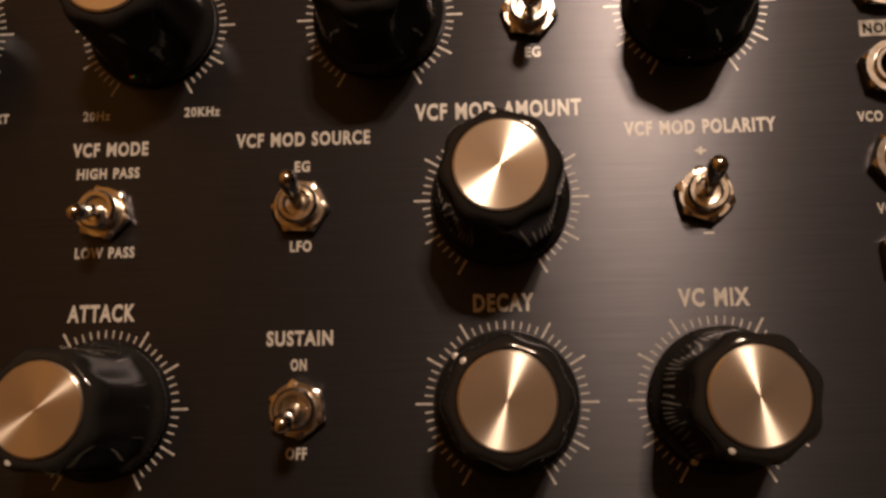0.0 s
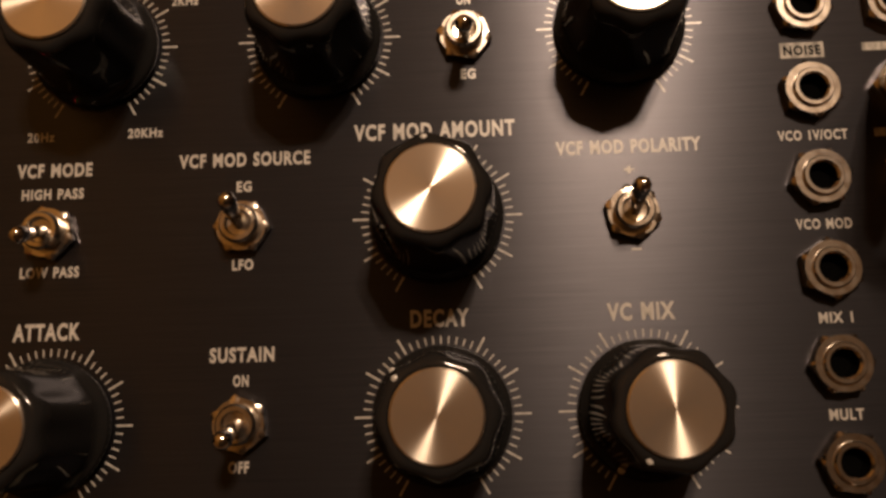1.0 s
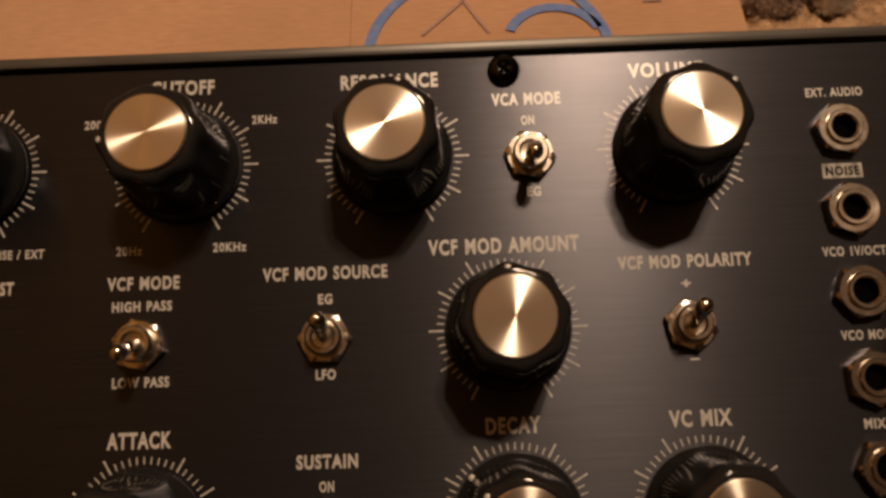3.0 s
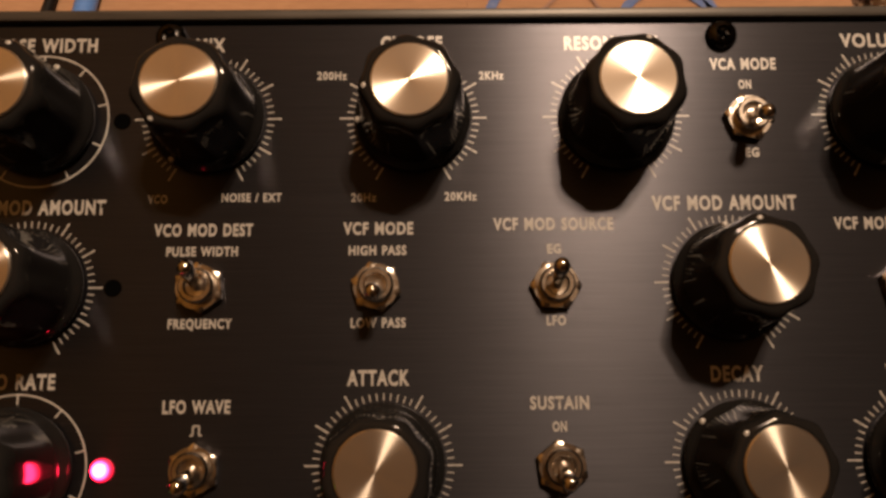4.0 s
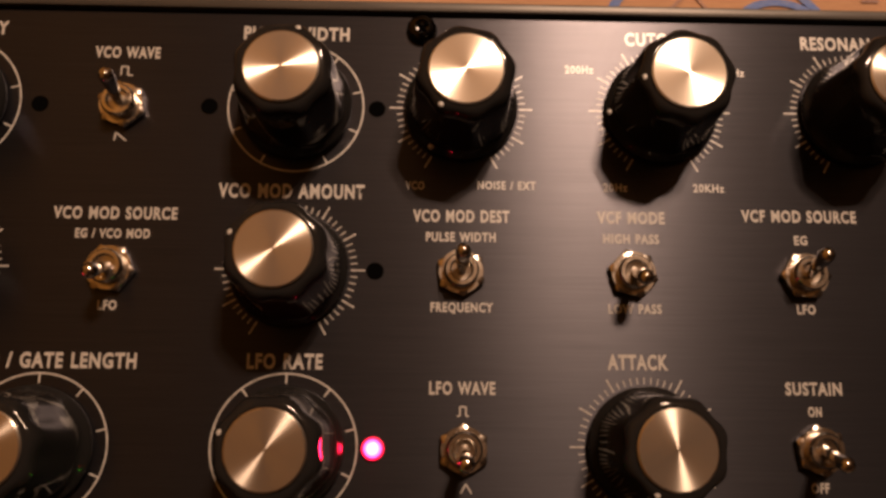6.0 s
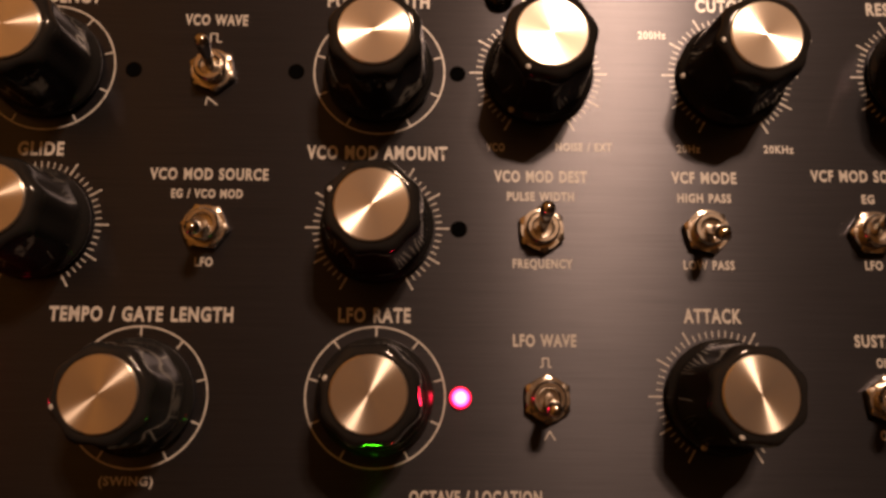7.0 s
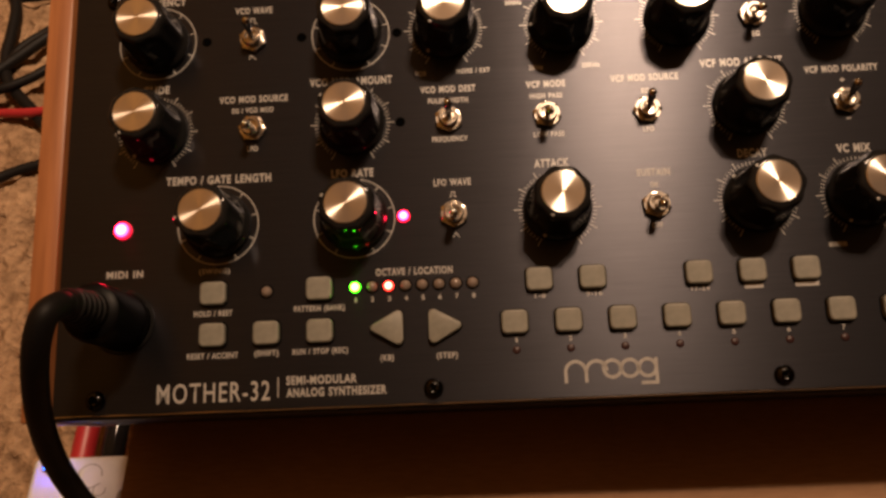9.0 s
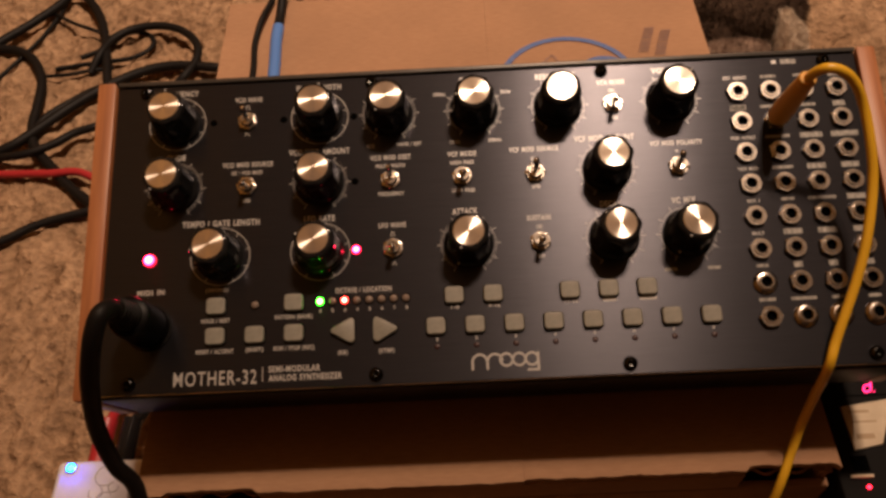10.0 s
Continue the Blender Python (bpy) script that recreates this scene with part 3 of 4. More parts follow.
led(led_wide, LED_RED, 18.2, 48.9, "lit magenta-red indicator light")
led(led_large, LED_PINK, 101.2, 49.6, "lit magenta-red indicator light")
led(led_small, CLEAR_LED, 61.0, 28.9, "unlit milky indicator light")
for i in range(8):
    m, s = {0: (LED_GREEN, "lit green indicator light"), 2: (LED_ORANGE, "lit red indicator light")}.get(i, (CLEAR_LED, "unlit milky indicator light"))
    led(led_small, m, 86.7 + 4.83 * i, 29.1, s)
for i in range(8):
    led(led_step, STEP_LED, 132.1 + 15.22 * i, 9.3, "unlit dark red step light")

# flat black disc painted for the shade inside a hole; panel is uncut
hole = to_mesh("panel_hole", lathe([(0, 0.03 * MM), (1.2 * MM, 0.03 * MM), (1.5 * MM, 0.05 * MM)], 24), None)
for x, y in ((41.6, 108.2), (71.1, 108.2), (100.6, 108.2), (100.9, 79.0)):
    part("panel_hole", hole, DARK, synth, "flat black disc standing in for a small panel hole", at=(x * MM, y * MM, 0))


def screw_mesh():
    bm = lathe([(0, 0), (2.75 * MM, 0), (2.75 * MM, 0.5 * MM), (2.5 * MM, 1.2 * MM), (1.9 * MM, 1.7 * MM), (1.3 * MM, 1.9 * MM), (1.2 * MM, 1.2 * MM), (0, 0.9 * MM)], 28)
    return bm


screw = to_mesh("screw", screw_mesh(), 35)
# raised dark bar that stands in for the shade in a screw recess
cross = to_mesh("screw_slot", block(-1.25 * MM, 1.25 * MM, -0.22 * MM, 0.22 * MM, 0, 0.75 * MM, 0.05 * MM, 1), None)
for x in (12.5, 108.4, 205.4, 298.4):
    for y in (123.4, -0.4):
        s = part("screw", screw, SCREW, synth, "black cross-head panel screw", at=(x * MM, y * MM, 0.02 * MM))
        tagged(s, group="panel screws")
        for a in (25, 115):
            part("screw_slot", cross, DARK, s, at=pose(x * MM, y * MM, 0.9 * MM, 0, 0, a + x))


# ---- printing on the panel ----
def lettering(text, cx, cy, width, cap, heavy=0.036, z=INK, mat=None, parent=None):
    """Writing centred at cx, cy, fitted to a width and a capital height, all in millimetres."""
    heavy = 0.03 if cap < 1.7 else 0.008 if cap > 4 else heavy
    cu = bpy.data.curves.new("lettering", "FONT")
    cu.body, cu.size, cu.offset, cu.resolution_u = text, 1.0, heavy, 3
    cu.space_character, cu.space_word = 1.16, 1.25
    tmp = bpy.data.objects.new("lettering", cu)
    scene.collection.objects.link(tmp)
    me = bpy.data.meshes.new_from_object(tmp.evaluated_get(bpy.context.evaluated_depsgraph_get()))
    bpy.data.objects.remove(tmp)
    bpy.data.curves.remove(cu)
    co = np.empty(len(me.vertices) * 3)
    me.vertices.foreach_get("co", co)
    co = co.reshape(-1, 3)
    lo, hi = co.min(0), co.max(0)
    height = 0.729 + 2 * heavy
    co[:, 0] = (co[:, 0] - (lo[0] + hi[0]) / 2) * width / (hi[0] - lo[0]) * MM
    co[:, 1] = (co[:, 1] - 0.3645) * cap / height * MM
    co[:, 2] = 0
    me.vertices.foreach_set("co", co.reshape(-1))
    me.update()
    return part("lettering", me, mat or PRINT, parent or synth, "white printed lettering", at=(cx * MM, cy * MM, z))


def bar(cx, cy, w, h, z=INK, mat=None):
    bm = bmesh.new()
    stroke(bm, ((cx - w / 2) * MM, cy * MM), ((cx + w / 2) * MM, cy * MM), h * MM, z)
    return part("printed_bar", print_mesh(bm, "printed_bar"), mat or PRINT, synth, "white printed bar")


TITLE, NAME, NOTE = 2.75, 2.3, 1.75
lettering("FREQUENCY", 26.3, 122.5, 16.8, TITLE)
lettering("PULSE WIDTH", 85.9, 122.4, 18.9, TITLE)
lettering("MIX", 115.3, 122.3, 5.2, TITLE)
lettering("CUTOFF", 150.7, 122.5, 10.8, TITLE)
lettering("RESONANCE", 185.9, 122.3, 16.5, TITLE)
lettering("VOLUME", 232.8, 122.5, 12.8, TITLE)
lettering("GLIDE", 26.3, 93.1, 8.2, TITLE)
lettering("VCO MOD AMOUNT", 86.2, 93.0, 25.2, TITLE)
lettering("VCF MOD AMOUNT", 203.9, 93.1, 24.6, TITLE)
lettering("TEMPO / GATE LENGTH", 46.2, 63.6, 31.5, TITLE)
lettering("LFO RATE", 86.3, 63.7, 12.5, TITLE)
lettering("ATTACK", 145.3, 64.0, 10.2, TITLE)
lettering("DECAY", 204.0, 64.3, 8.6, TITLE)
lettering("VC MIX", 233.3, 64.4, 9.8, TITLE)
lettering("VCO WAVE", 56.1, 118.2, 11.5, NAME)
lettering("VCA MODE", 208.9, 118.2, 11.6, NAME)
lettering("VCO MOD SOURCE", 56.4, 88.7, 21.0, NAME)
lettering("VCO MOD DEST", 115.6, 88.9, 16.7, NAME)
lettering("VCF MODE", 145.1, 89.0, 11.8, NAME)
lettering("VCF MOD SOURCE", 174.7, 89.6, 20.3, NAME)
lettering("VCF MOD POLARITY", 233.1, 89.4, 21.7, NAME)
lettering("LFO WAVE", 115.8, 59.5, 11.0, NAME)
lettering("SUSTAIN", 174.8, 59.8, 9.6, NAME)
lettering("MIDI IN", 19.2, 35.8, 10.8, NAME)
lettering("OCTAVE / LOCATION", 103.8, 33.3, 22.2, NAME)
lettering("EG / VCO MOD", 56.2, 85.1, 12.6, NOTE)
lettering("LFO", 56.3, 72.8, 3.2, NOTE)
lettering("PULSE WIDTH", 115.5, 85.2, 12.0, NOTE)
lettering("FREQUENCY", 115.7, 73.0, 10.6, NOTE)
lettering("HIGH PASS", 145.0, 85.2, 9.7, NOTE)
lettering("LOW PASS", 145.2, 73.0, 9.1, NOTE)
lettering("EG", 174.7, 85.3, 2.3, NOTE)
lettering("LFO", 174.7, 73.2, 3.2, NOTE)
lettering("+", 233.0, 85.7, 1.5, NOTE)
bar(233.3, 73.5, 1.5, 0.3)
lettering("ON", 209.0, 114.4, 2.2, NOTE)
lettering("EG", 209.4, 102.0, 2.3, NOTE)
lettering("ON", 174.7, 56.0, 2.3, NOTE)
lettering("OFF", 174.6, 43.7, 3.0, NOTE)
lettering("200Hz", 136.8, 116.4, 5.2, 1.6)
lettering("2KHz", 164.7, 116.3, 4.3, 1.6)
lettering("20Hz", 142.6, 94.4, 4.3, 1.6)
lettering("20KHz", 159.1, 94.5, 5.5, 1.6)
lettering("VCO", 107.5, 94.3, 3.3, 1.6)
lettering("NOISE / EXT", 123.5, 94.5, 10.2, 1.6)
lettering("(SWING)", 45.6, 35.7, 9.0, 1.6)
lettering("HOLD / REST", 45.5, 23.3, 11.2, NOTE)
lettering("RESET / ACCENT", 45.6, 11.1, 14.7, NOTE)
lettering("(SHIFT)", 61.1, 11.3, 6.9, NOTE)
lettering("PATTERN (BANK)", 76.3, 23.6, 14.7, NOTE)
lettering("RUN / STOP (REC)", 76.5, 11.3, 15.8, NOTE)
lettering("(KB)", 95.5, 8.7, 3.8, NOTE)
lettering("(STEP)", 112.5, 8.7, 6.0, NOTE)
for i in range(8):
    lettering(str(i + 1), 86.8 + 4.85 * i, 25.5, 0.55 if i == 0 else 0.95, 1.5)
    lettering(str(i + 1), 132.2 + 15.2 * i, 12.2, 0.55 if i == 0 else 0.95, 1.5)
lettering("1-8", 139.6, 24.6, 3.1, 1.5)
lettering("9-16", 155.0, 24.6, 4.6, 1.5)
lettering("17-24", 185.0, 24.8, 5.2, 1.5)
for x, w in ((200.0, 5.2), (215.0, 6.6)):
    bar(x, 24.8, w, 1.3)
lettering("MOTHER-32", 46.1, 0.9, 32.2, 5.8, 0.0)
bar(64.5, 1.5, 0.32, 5.6)
lettering("SEMI-MODULAR", 76.8, 3.3, 20.0, 2.6)
lettering("ANALOG SYNTHESIZER", 81.0, -0.1, 28.3, 2.6)
lettering("EXT. AUDIO", JX[0], JY[0] + 6.9, 9.5, 1.65)
lettering("VCO 1V/OCT", 260.6, 90.0, 10.3, 1.65)
lettering("VCO MOD", 260.8, 76.4, 8.1, 1.65)
lettering("MIX 1", 261.0, 62.6, 4.8, 1.65)
lettering("MULT", 261.0, 48.9, 4.8, 1.65)
bar(260.4, 103.5, 6.6, 2.5, INK, GREY_PRINT)
lettering("NOISE", 260.4, 103.5, 5.6, 1.65, 0.018, INK * 2, DARK)
# writing on the patch bay that is too small to read
for i, j, w, h in ((1, 0, 6.2, 1.3), (2, 0, 6.4, 1.3), (3, 0, 5.0, 2.3), (1, 1, 10.5, 1.3), (2, 1, 8.0, 1.3), (3, 1, 5.0, 2.3),
                   (1, 2, 10.0, 1.3), (2, 2, 9.2, 2.3), (3, 2, 11.0, 2.3), (1, 3, 8.5, 1.3), (2, 3, 7.4, 2.3), (3, 3, 7.2, 2.3),
                   (1, 4, 5.2, 1.3), (2, 4, 11.0, 1.3), (3, 4, 7.4, 2.3), (1, 5, 7.4, 2.3), (2, 5, 7.6, 2.3), (3, 5, 7.0, 2.3),
                   (0, 6, 4.5, 1.3), (1, 6, 3.4, 2.3), (2, 6, 3.4, 2.3), (3, 6, 4.6, 2.3), (0, 7, 6.4, 1.3), (1, 7, 9.8, 1.3), (2, 7, 5.8, 1.3), (3, 7, 5.0, 1.3)):
    bar(JX[i] + (0.4 if i else 0), JY[j] + 6.9, w, h, INK, GREY_PRINT)
bar(278.0, 123.8, 2.0, 1.6)
bar(284.0, 123.8, 6.5, 2.2, INK, GREY_PRINT)
bar(225.0, 35.8, 5.0, 1.3, INK, GREY_PRINT)
bar(242.0, 35.8, 5.0, 1.3, INK, GREY_PRINT)

# wave signs beside the two wave switches
for pts in (((55.2, 113.8), (55.2, 115.4), (56.4, 115.4), (56.4, 113.8), (57.3, 113.8)), ((55.0, 101.6), (55.2, 103.1), (57.1, 101.6)),
            ((114.9, 54.9), (115.4, 54.9), (115.4, 56.4), (116.4, 56.4), (116.4, 54.9), (116.9, 54.9)), ((115.5, 42.6), (116.4, 44.1), (117.3, 42.6))):
    bm = bmesh.new()
    for a, c in zip(pts, pts[1:]):
        stroke(bm, Vector(a) * MM, Vector(c) * MM, 0.26 * MM)
    part("wave_sign", print_mesh(bm, "wave_sign"), PRINT, synth, "white printed wave sign")


def arc(bm, cx, cy, r, a0, a1, w, n=28, z=INK):
    vs = []
    for k in range(n + 1):
        a = radians(a0 + (a1 - a0) * k / n)
        vs.append([bm.verts.new(((cx + q * math.cos(a)) * MM, (cy + q * math.sin(a)) * MM, z)) for q in (r - w / 2, r + w / 2)])
    for p, q in zip(vs, vs[1:]):
        bm.faces.new((p[0], p[1], q[1], q[0]))


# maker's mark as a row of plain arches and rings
bm = bmesh.new()
for x in (148.2, 154.0):
    arc(bm, x, 2.6, 2.8, 0, 180, 0.9)
for x in (145.4, 151.1):
    stroke(bm, (x * MM, -0.5 * MM), (x * MM, 2.7 * MM), 0.9 * MM, INK * 1.3)
for x in (158.4, 163.3, 168.2):
    arc(bm, x, 3.1, 2.35, 0, 360, 0.9, 40)
stroke(bm, (170.6 * MM, -1.5 * MM), (170.6 * MM, 5.7 * MM), 0.9 * MM, INK * 1.6)
stroke(bm, (166.2 * MM, -1.1 * MM), (170.9 * MM, -1.1 * MM), 0.9 * MM, INK * 1.9)
part("makers_mark", print_mesh(bm, "makers_mark"), PRINT, synth, "white printed mark of arches and rings")


# ---- MIDI plug and its cable ----
def on_panel(*rows):
    return [TILT @ Vector((x * MM, y * MM, z * MM)) for x, y, z in rows]


midi = new("midi_cable")
midi.matrix_basis = TILT @ Matrix.Translation((19.3 * MM, 21.7 * MM, 0))
tagged(midi, "black plug and thick black cable in the round socket", "cable")
part("plug", lathe([(r * MM, z * MM) for r, z in ((0, 0.1), (8.2, 0.1), (8.5, 0.5), (8.5, 3.0), (8.1, 3.4), (8.1, 20.0), (7.6, 21.5), (6.0, 22.5), (0, 22.5))], 40), PLUG, midi, "black round plug shell", at=midi.matrix_basis.copy())
ribs = [(5.6, 22.4)]
for k in range(5):
    ribs += [(5.5 - 0.25 * k, 23.0 + 2.4 * k), (5.5 - 0.25 * k, 24.4 + 2.4 * k), (5.1 - 0.25 * k, 24.6 + 2.4 * k), (5.1 - 0.25 * k, 25.2 + 2.4 * k)]
part("strain_relief", lathe([(r * MM, z * MM) for r, z in ribs + [(3.5, 36.0), (0, 36.0)]], 28), RUBBER_CABLE, midi, "ribbed black strain relief", at=midi.matrix_basis.copy())
part("cord", tube(on_panel((19.3, 21.7, 34), (19.0, 20.6, 39), (17.2, 16.8, 42), (13.2, 8.0, 36.5), (6.8, -4.0, 20.5), (1.4, -16.5, -1), (1.4, -29, -20), (4.5, -42, -40))
                  + [Vector((-0.004, -0.055, -0.10)), Vector((-0.03, -0.10, -0.20)), Vector((-0.09, -0.16, FLOOR + 0.004)), Vector((-0.22, -0.22, FLOOR + 0.004))], 0.0034, 16, 12), RUBBER_CABLE, midi, "thick black cord")
socket = lathe([(r * MM, z * MM) for r, z in ((9.4, 0.02), (9.4, 0.7), (9.0, 1.1), (8.55, 1.1))], 40)
part("round_socket", socket, KNOB, synth, "black round socket rim", at=(19.3 * MM, 21.7 * MM, 0))

# ---- yellow patch cable ----
patch = new("patch_cable")
base = TILT @ Matrix.Translation((JX[1] * MM, JY[1] * MM, 3.3 * MM))
patch.matrix_basis = base
tagged(patch, "yellow patch cable plugged into a socket, looping over the panel", "cable")
part("tip_collar", lathe([(r * MM, z * MM) for r, z in ((1.7, -2.5), (1.7, 0.2), (3.0, 0.3), (3.0, 1.6), (0, 1.6))], 24), NICKEL, patch, "nickel collar", at=base)
part("plug_boot", lathe([(r * MM, z * MM) for r, z in ((0, 1.5), (4.1, 1.5), (4.4, 2.2), (4.4, 9), (4.1, 16), (3.9, 22), (3.5, 28), (3.2, 30.5), (3.5, 31), (3.4, 33), (2.9, 34), (0, 34.2))], 28), AMBER, patch, "amber moulded plug boot", at=base)
part("cord", tube(on_panel((274.3, 96.8, 36), (274.8, 96.6, 41), (277.5, 96.2, 45.5), (283, 94.8, 45.5), (288.5, 91.5, 42), (293.1, 84.6, 36), (295.9, 71.3, 30), (296.8, 58, 24), (294.2, 40.2, 18), (289.9, 24.5, 12),
                           (282.4, 5.0, 5), (279.2, -5.0, 1.2), (280.2, -13.2, -18), (278.9, -23.2, -33))
                  + [Vector((0.2756, -0.0182, -0.0494)), Vector((0.2691, -0.0318, -0.0640)), Vector((0.262, -0.045, -0.11)), Vector((0.262, -0.06, -0.20)), Vector((0.29, -0.10, FLOOR + 0.003)), Vector((0.40, -0.20, FLOOR + 0.003))], 0.0019, 16, 10), YELLOW, patch, "yellow cord")

# ---- cardboard box ----
SLOTS = ((0.0145, 0.0525), (0.2575, 0.2945))
BX0, BX1, BY0, BY1, SEAM = 0.002, 0.296, -0.025, 0.302, 0.1655
carton = new("cardboard_box")
carton.location = ((BX0 + BX1) / 2, (BY0 + BY1) / 2, FLOOR)
tagged(carton, "brown corrugated cardboard box with blue printing, closed, on the carpet", "box")


def ragged_sheet(x0, x1, y0, y1, z0, z1, seed, wave=0.0006):
    """A sheet of board whose front edge is slightly torn and uneven."""
    r = random.Random(seed)
    n = 60
    bm = bmesh.new()
    pts = [(x0 + (x1 - x0) * k / n, y0 + wave * (noise.noise((k * 0.21, seed, 0)) + 0.35 * r.uniform(-1, 1))) for k in range(n + 1)]
    pts = [(x, y + 0.0020 * any(a < x < c for a, c in SLOTS)) for x, y in pts]
    pts += [(x1, y1), (x0, y1)]
    lo, hi = [bm.verts.new((x, y, z0)) for x, y in pts], [bm.verts.new((x, y, z1)) for x, y in pts]
    bm.faces.new(lo[::-1])
    bm.faces.new(hi)
    for i in range(len(pts)):
        j = (i + 1) % len(pts)
        bm.faces.new((lo[i], lo[j], hi[j], hi[i]))
    return bm


part("flap", ragged_sheet(BX0, SEAM - 0.0005, BY0, BY1, BOX_TOP - 0.0035, BOX_TOP, 3), CARD, carton, smooth=None)
part("flap", ragged_sheet(SEAM - 0.0004, BX1, BY0 + 0.001, BY1, BOX_TOP - 0.0037, BOX_TOP - 0.0002, 5), CARD, carton, smooth=None)
top = BOX_TOP - 0.0042
part("side", block(BX0, BX0 + 0.004, BY0 + 0.004, BY1, FLOOR, top, 0.0005), CARD, carton)
part("side", block(BX1 - 0.004, BX1, BY0 + 0.004, BY1, FLOOR, top, 0.0005), CARD, carton)
part("side", block(BX0 + 0.0045, BX1 - 0.0045, BY1 - 0.004, BY1, FLOOR, top, 0.0005), CARD, carton)
part("side", block(BX0, BX1, BY0, BY0 + 0.0036, FLOOR, top - 0.014, 0.0005), CARD, carton)
for x0, x1 in ((BX0, 0.014), (0.053, 0.257)):
    part("tab", block(x0, x1, BY0 + 0.0004, BY0 + 0.0034, top - 0.0138, top, 0.0004), CARD, carton)
for x0, x1 in ((0.0145, 0.0525), (0.2575, BX1 - 0.001)):
    # bent strip of fluting inside each hand slot
    pts = [Vector((x0 + (x1 - x0) * k / 16, BY0 + 0.0035 + 0.0012 * math.sin(k * 1.15), top - 0.004 + 0.0005 * math.sin(k * 0.7))) for k in range(17)]
    part("fluting", tube(pts, 0.0006, 6, 3), CARD, carton, "torn edge of the fluting inside the slot")


def ink_arc(cx, cy, r, a0, a1, w, mat):
    bm = bmesh.new()
    arc(bm, 0, 0, r / MM, a0, a1, w / MM, 48, 0)
    part("printed_arc", print_mesh(bm, "printed_arc"), mat, carton, "blue printed arc" if mat is INK_BLUE else "faded printed arc", at=(cx, cy, BOX_TOP + 0.0004))


def ink_bar(x0, y0, x1, y1, w, mat):
    bm = bmesh.new()
    stroke(bm, (x0, y0), (x1, y1), w, 0)
    part("printed_bar", print_mesh(bm, "printed_bar"), mat, carton, "blue printed bar" if mat is INK_BLUE else "faded printed bar", at=(0, 0, BOX_TOP + 0.0004))


ink_arc(0.2105, 0.212, 0.0395, 0, 180, 0.0034, INK_BLUE)
ink_bar(0.189, 0.222, 0.203, 0.2375, 0.0012, INK_RED)
ink_bar(0.203, 0.2375, 0.211, 0.222, 0.0012, INK_RED)
ink_arc(0.2325, 0.217, 0.0155, 20, 160, 0.0034, INK_BLUE)
for k in range(4):
    x, y = 0.2545 + 0.0092 * (k % 2) + 0.0038 * (k // 2), 0.237 + 0.0117 * (k // 2) - 0.003 * (k % 2)
    for j in range(5):
        ink_bar(x + 0.0007 * j, y + 0.0022 * j, x + 0.0062 + 0.0007 * j, y + 0.0022 * j, 0.0012, INK_RED)

# ---- cables behind and beside the box ----
blue = new("blue_sleeved_cable")
blue.location = (0.037, 0.26, BOX_TOP)
tagged(blue, "black cable with a bright blue sleeve lying on the cardboard box", "cable")
part("sleeve", tube([(0.038, 0.205, BOX_TOP + 0.004), (0.0375, 0.235, BOX_TOP + 0.004), (0.0365, 0.258, BOX_TOP + 0.0042), (0.0368, 0.271, BOX_TOP + 0.0044)], 0.0036, 16, 8), BLUE_TUBE, blue, "bright blue sleeve")
part("cord", tube([(0.0367, 0.269, BOX_TOP + 0.0045), (0.037, 0.281, BOX_TOP + 0.0046), (0.040, 0.31, BOX_TOP + 0.006), (0.052, 0.36, BOX_TOP - 0.03), (0.055, 0.42, FLOOR + 0.05), (0.05, 0.5, FLOOR + 0.004), (0.0, 0.6, FLOOR + 0.004)], 0.003, 12, 8), RUBBER_CABLE, blue, "black cord")


def cable(label, mat, radius, *pts):
    ob = part("cable", tube([Vector((x, y, FLOOR + z)) for x, y, z in pts], radius, 12, 9), mat)
    return tagged(ob, label, "cable", "cables on the carpet")


B = "black cable looping over the beige carpet"
cable("thin black cable draped over the cardboard box", RUBBER_CABLE, 0.0019, (0.024, 0.20, 0.1845), (0.0245, 0.235, 0.1845), (0.023, 0.262, 0.1845), (0.028, 0.290, 0.186), (0.036, 0.33, 0.17), (0.05, 0.42, 0.06), (0.10, 0.55, 0.003))
T = "thin black cable crossing the beige carpet"
cable(B, RUBBER_CABLE, 0.0044, (-0.303, 0.494, 0.0059), (-0.286, 0.489, 0.0059), (-0.267, 0.485, 0.0059), (-0.250, 0.473, 0.0059), (-0.237, 0.453, 0.0059), (-0.230, 0.432, 0.0059), (-0.227, 0.404, 0.0059), (-0.225, 0.381, 0.0059), (-0.217, 0.357, 0.0059), (-0.204, 0.341, 0.0059), (-0.191, 0.327, 0.0059), (-0.173, 0.307, 0.0059), (-0.11, 0.25, 0.006), (-0.07, 0.19, 0.006), (-0.068, 0.12, 0.012), (-0.072, 0.078, 0.0285))
cable(B, RUBBER_CABLE, 0.0042, (-0.303, 0.471, 0.0057), (-0.286, 0.492, 0.0092), (-0.263, 0.517, 0.0092), (-0.243, 0.542, 0.0092), (-0.230, 0.562, 0.0092), (-0.215, 0.556, 0.0092), (-0.197, 0.529, 0.0092), (-0.186, 0.502, 0.0092), (-0.178, 0.474, 0.0092), (-0.169, 0.434, 0.0092), (-0.163, 0.410, 0.0057))
cable(B, RUBBER_CABLE, 0.0038, (-0.189, 0.448, 0.0053), (-0.181, 0.465, 0.0123), (-0.174, 0.485, 0.0123), (-0.160, 0.498, 0.0123), (-0.139, 0.503, 0.0123), (-0.116, 0.498, 0.0123), (-0.098, 0.483, 0.0123), (-0.090, 0.466, 0.0123), (-0.090, 0.448, 0.0123), (-0.097, 0.430, 0.0123), (-0.109, 0.421, 0.0053))
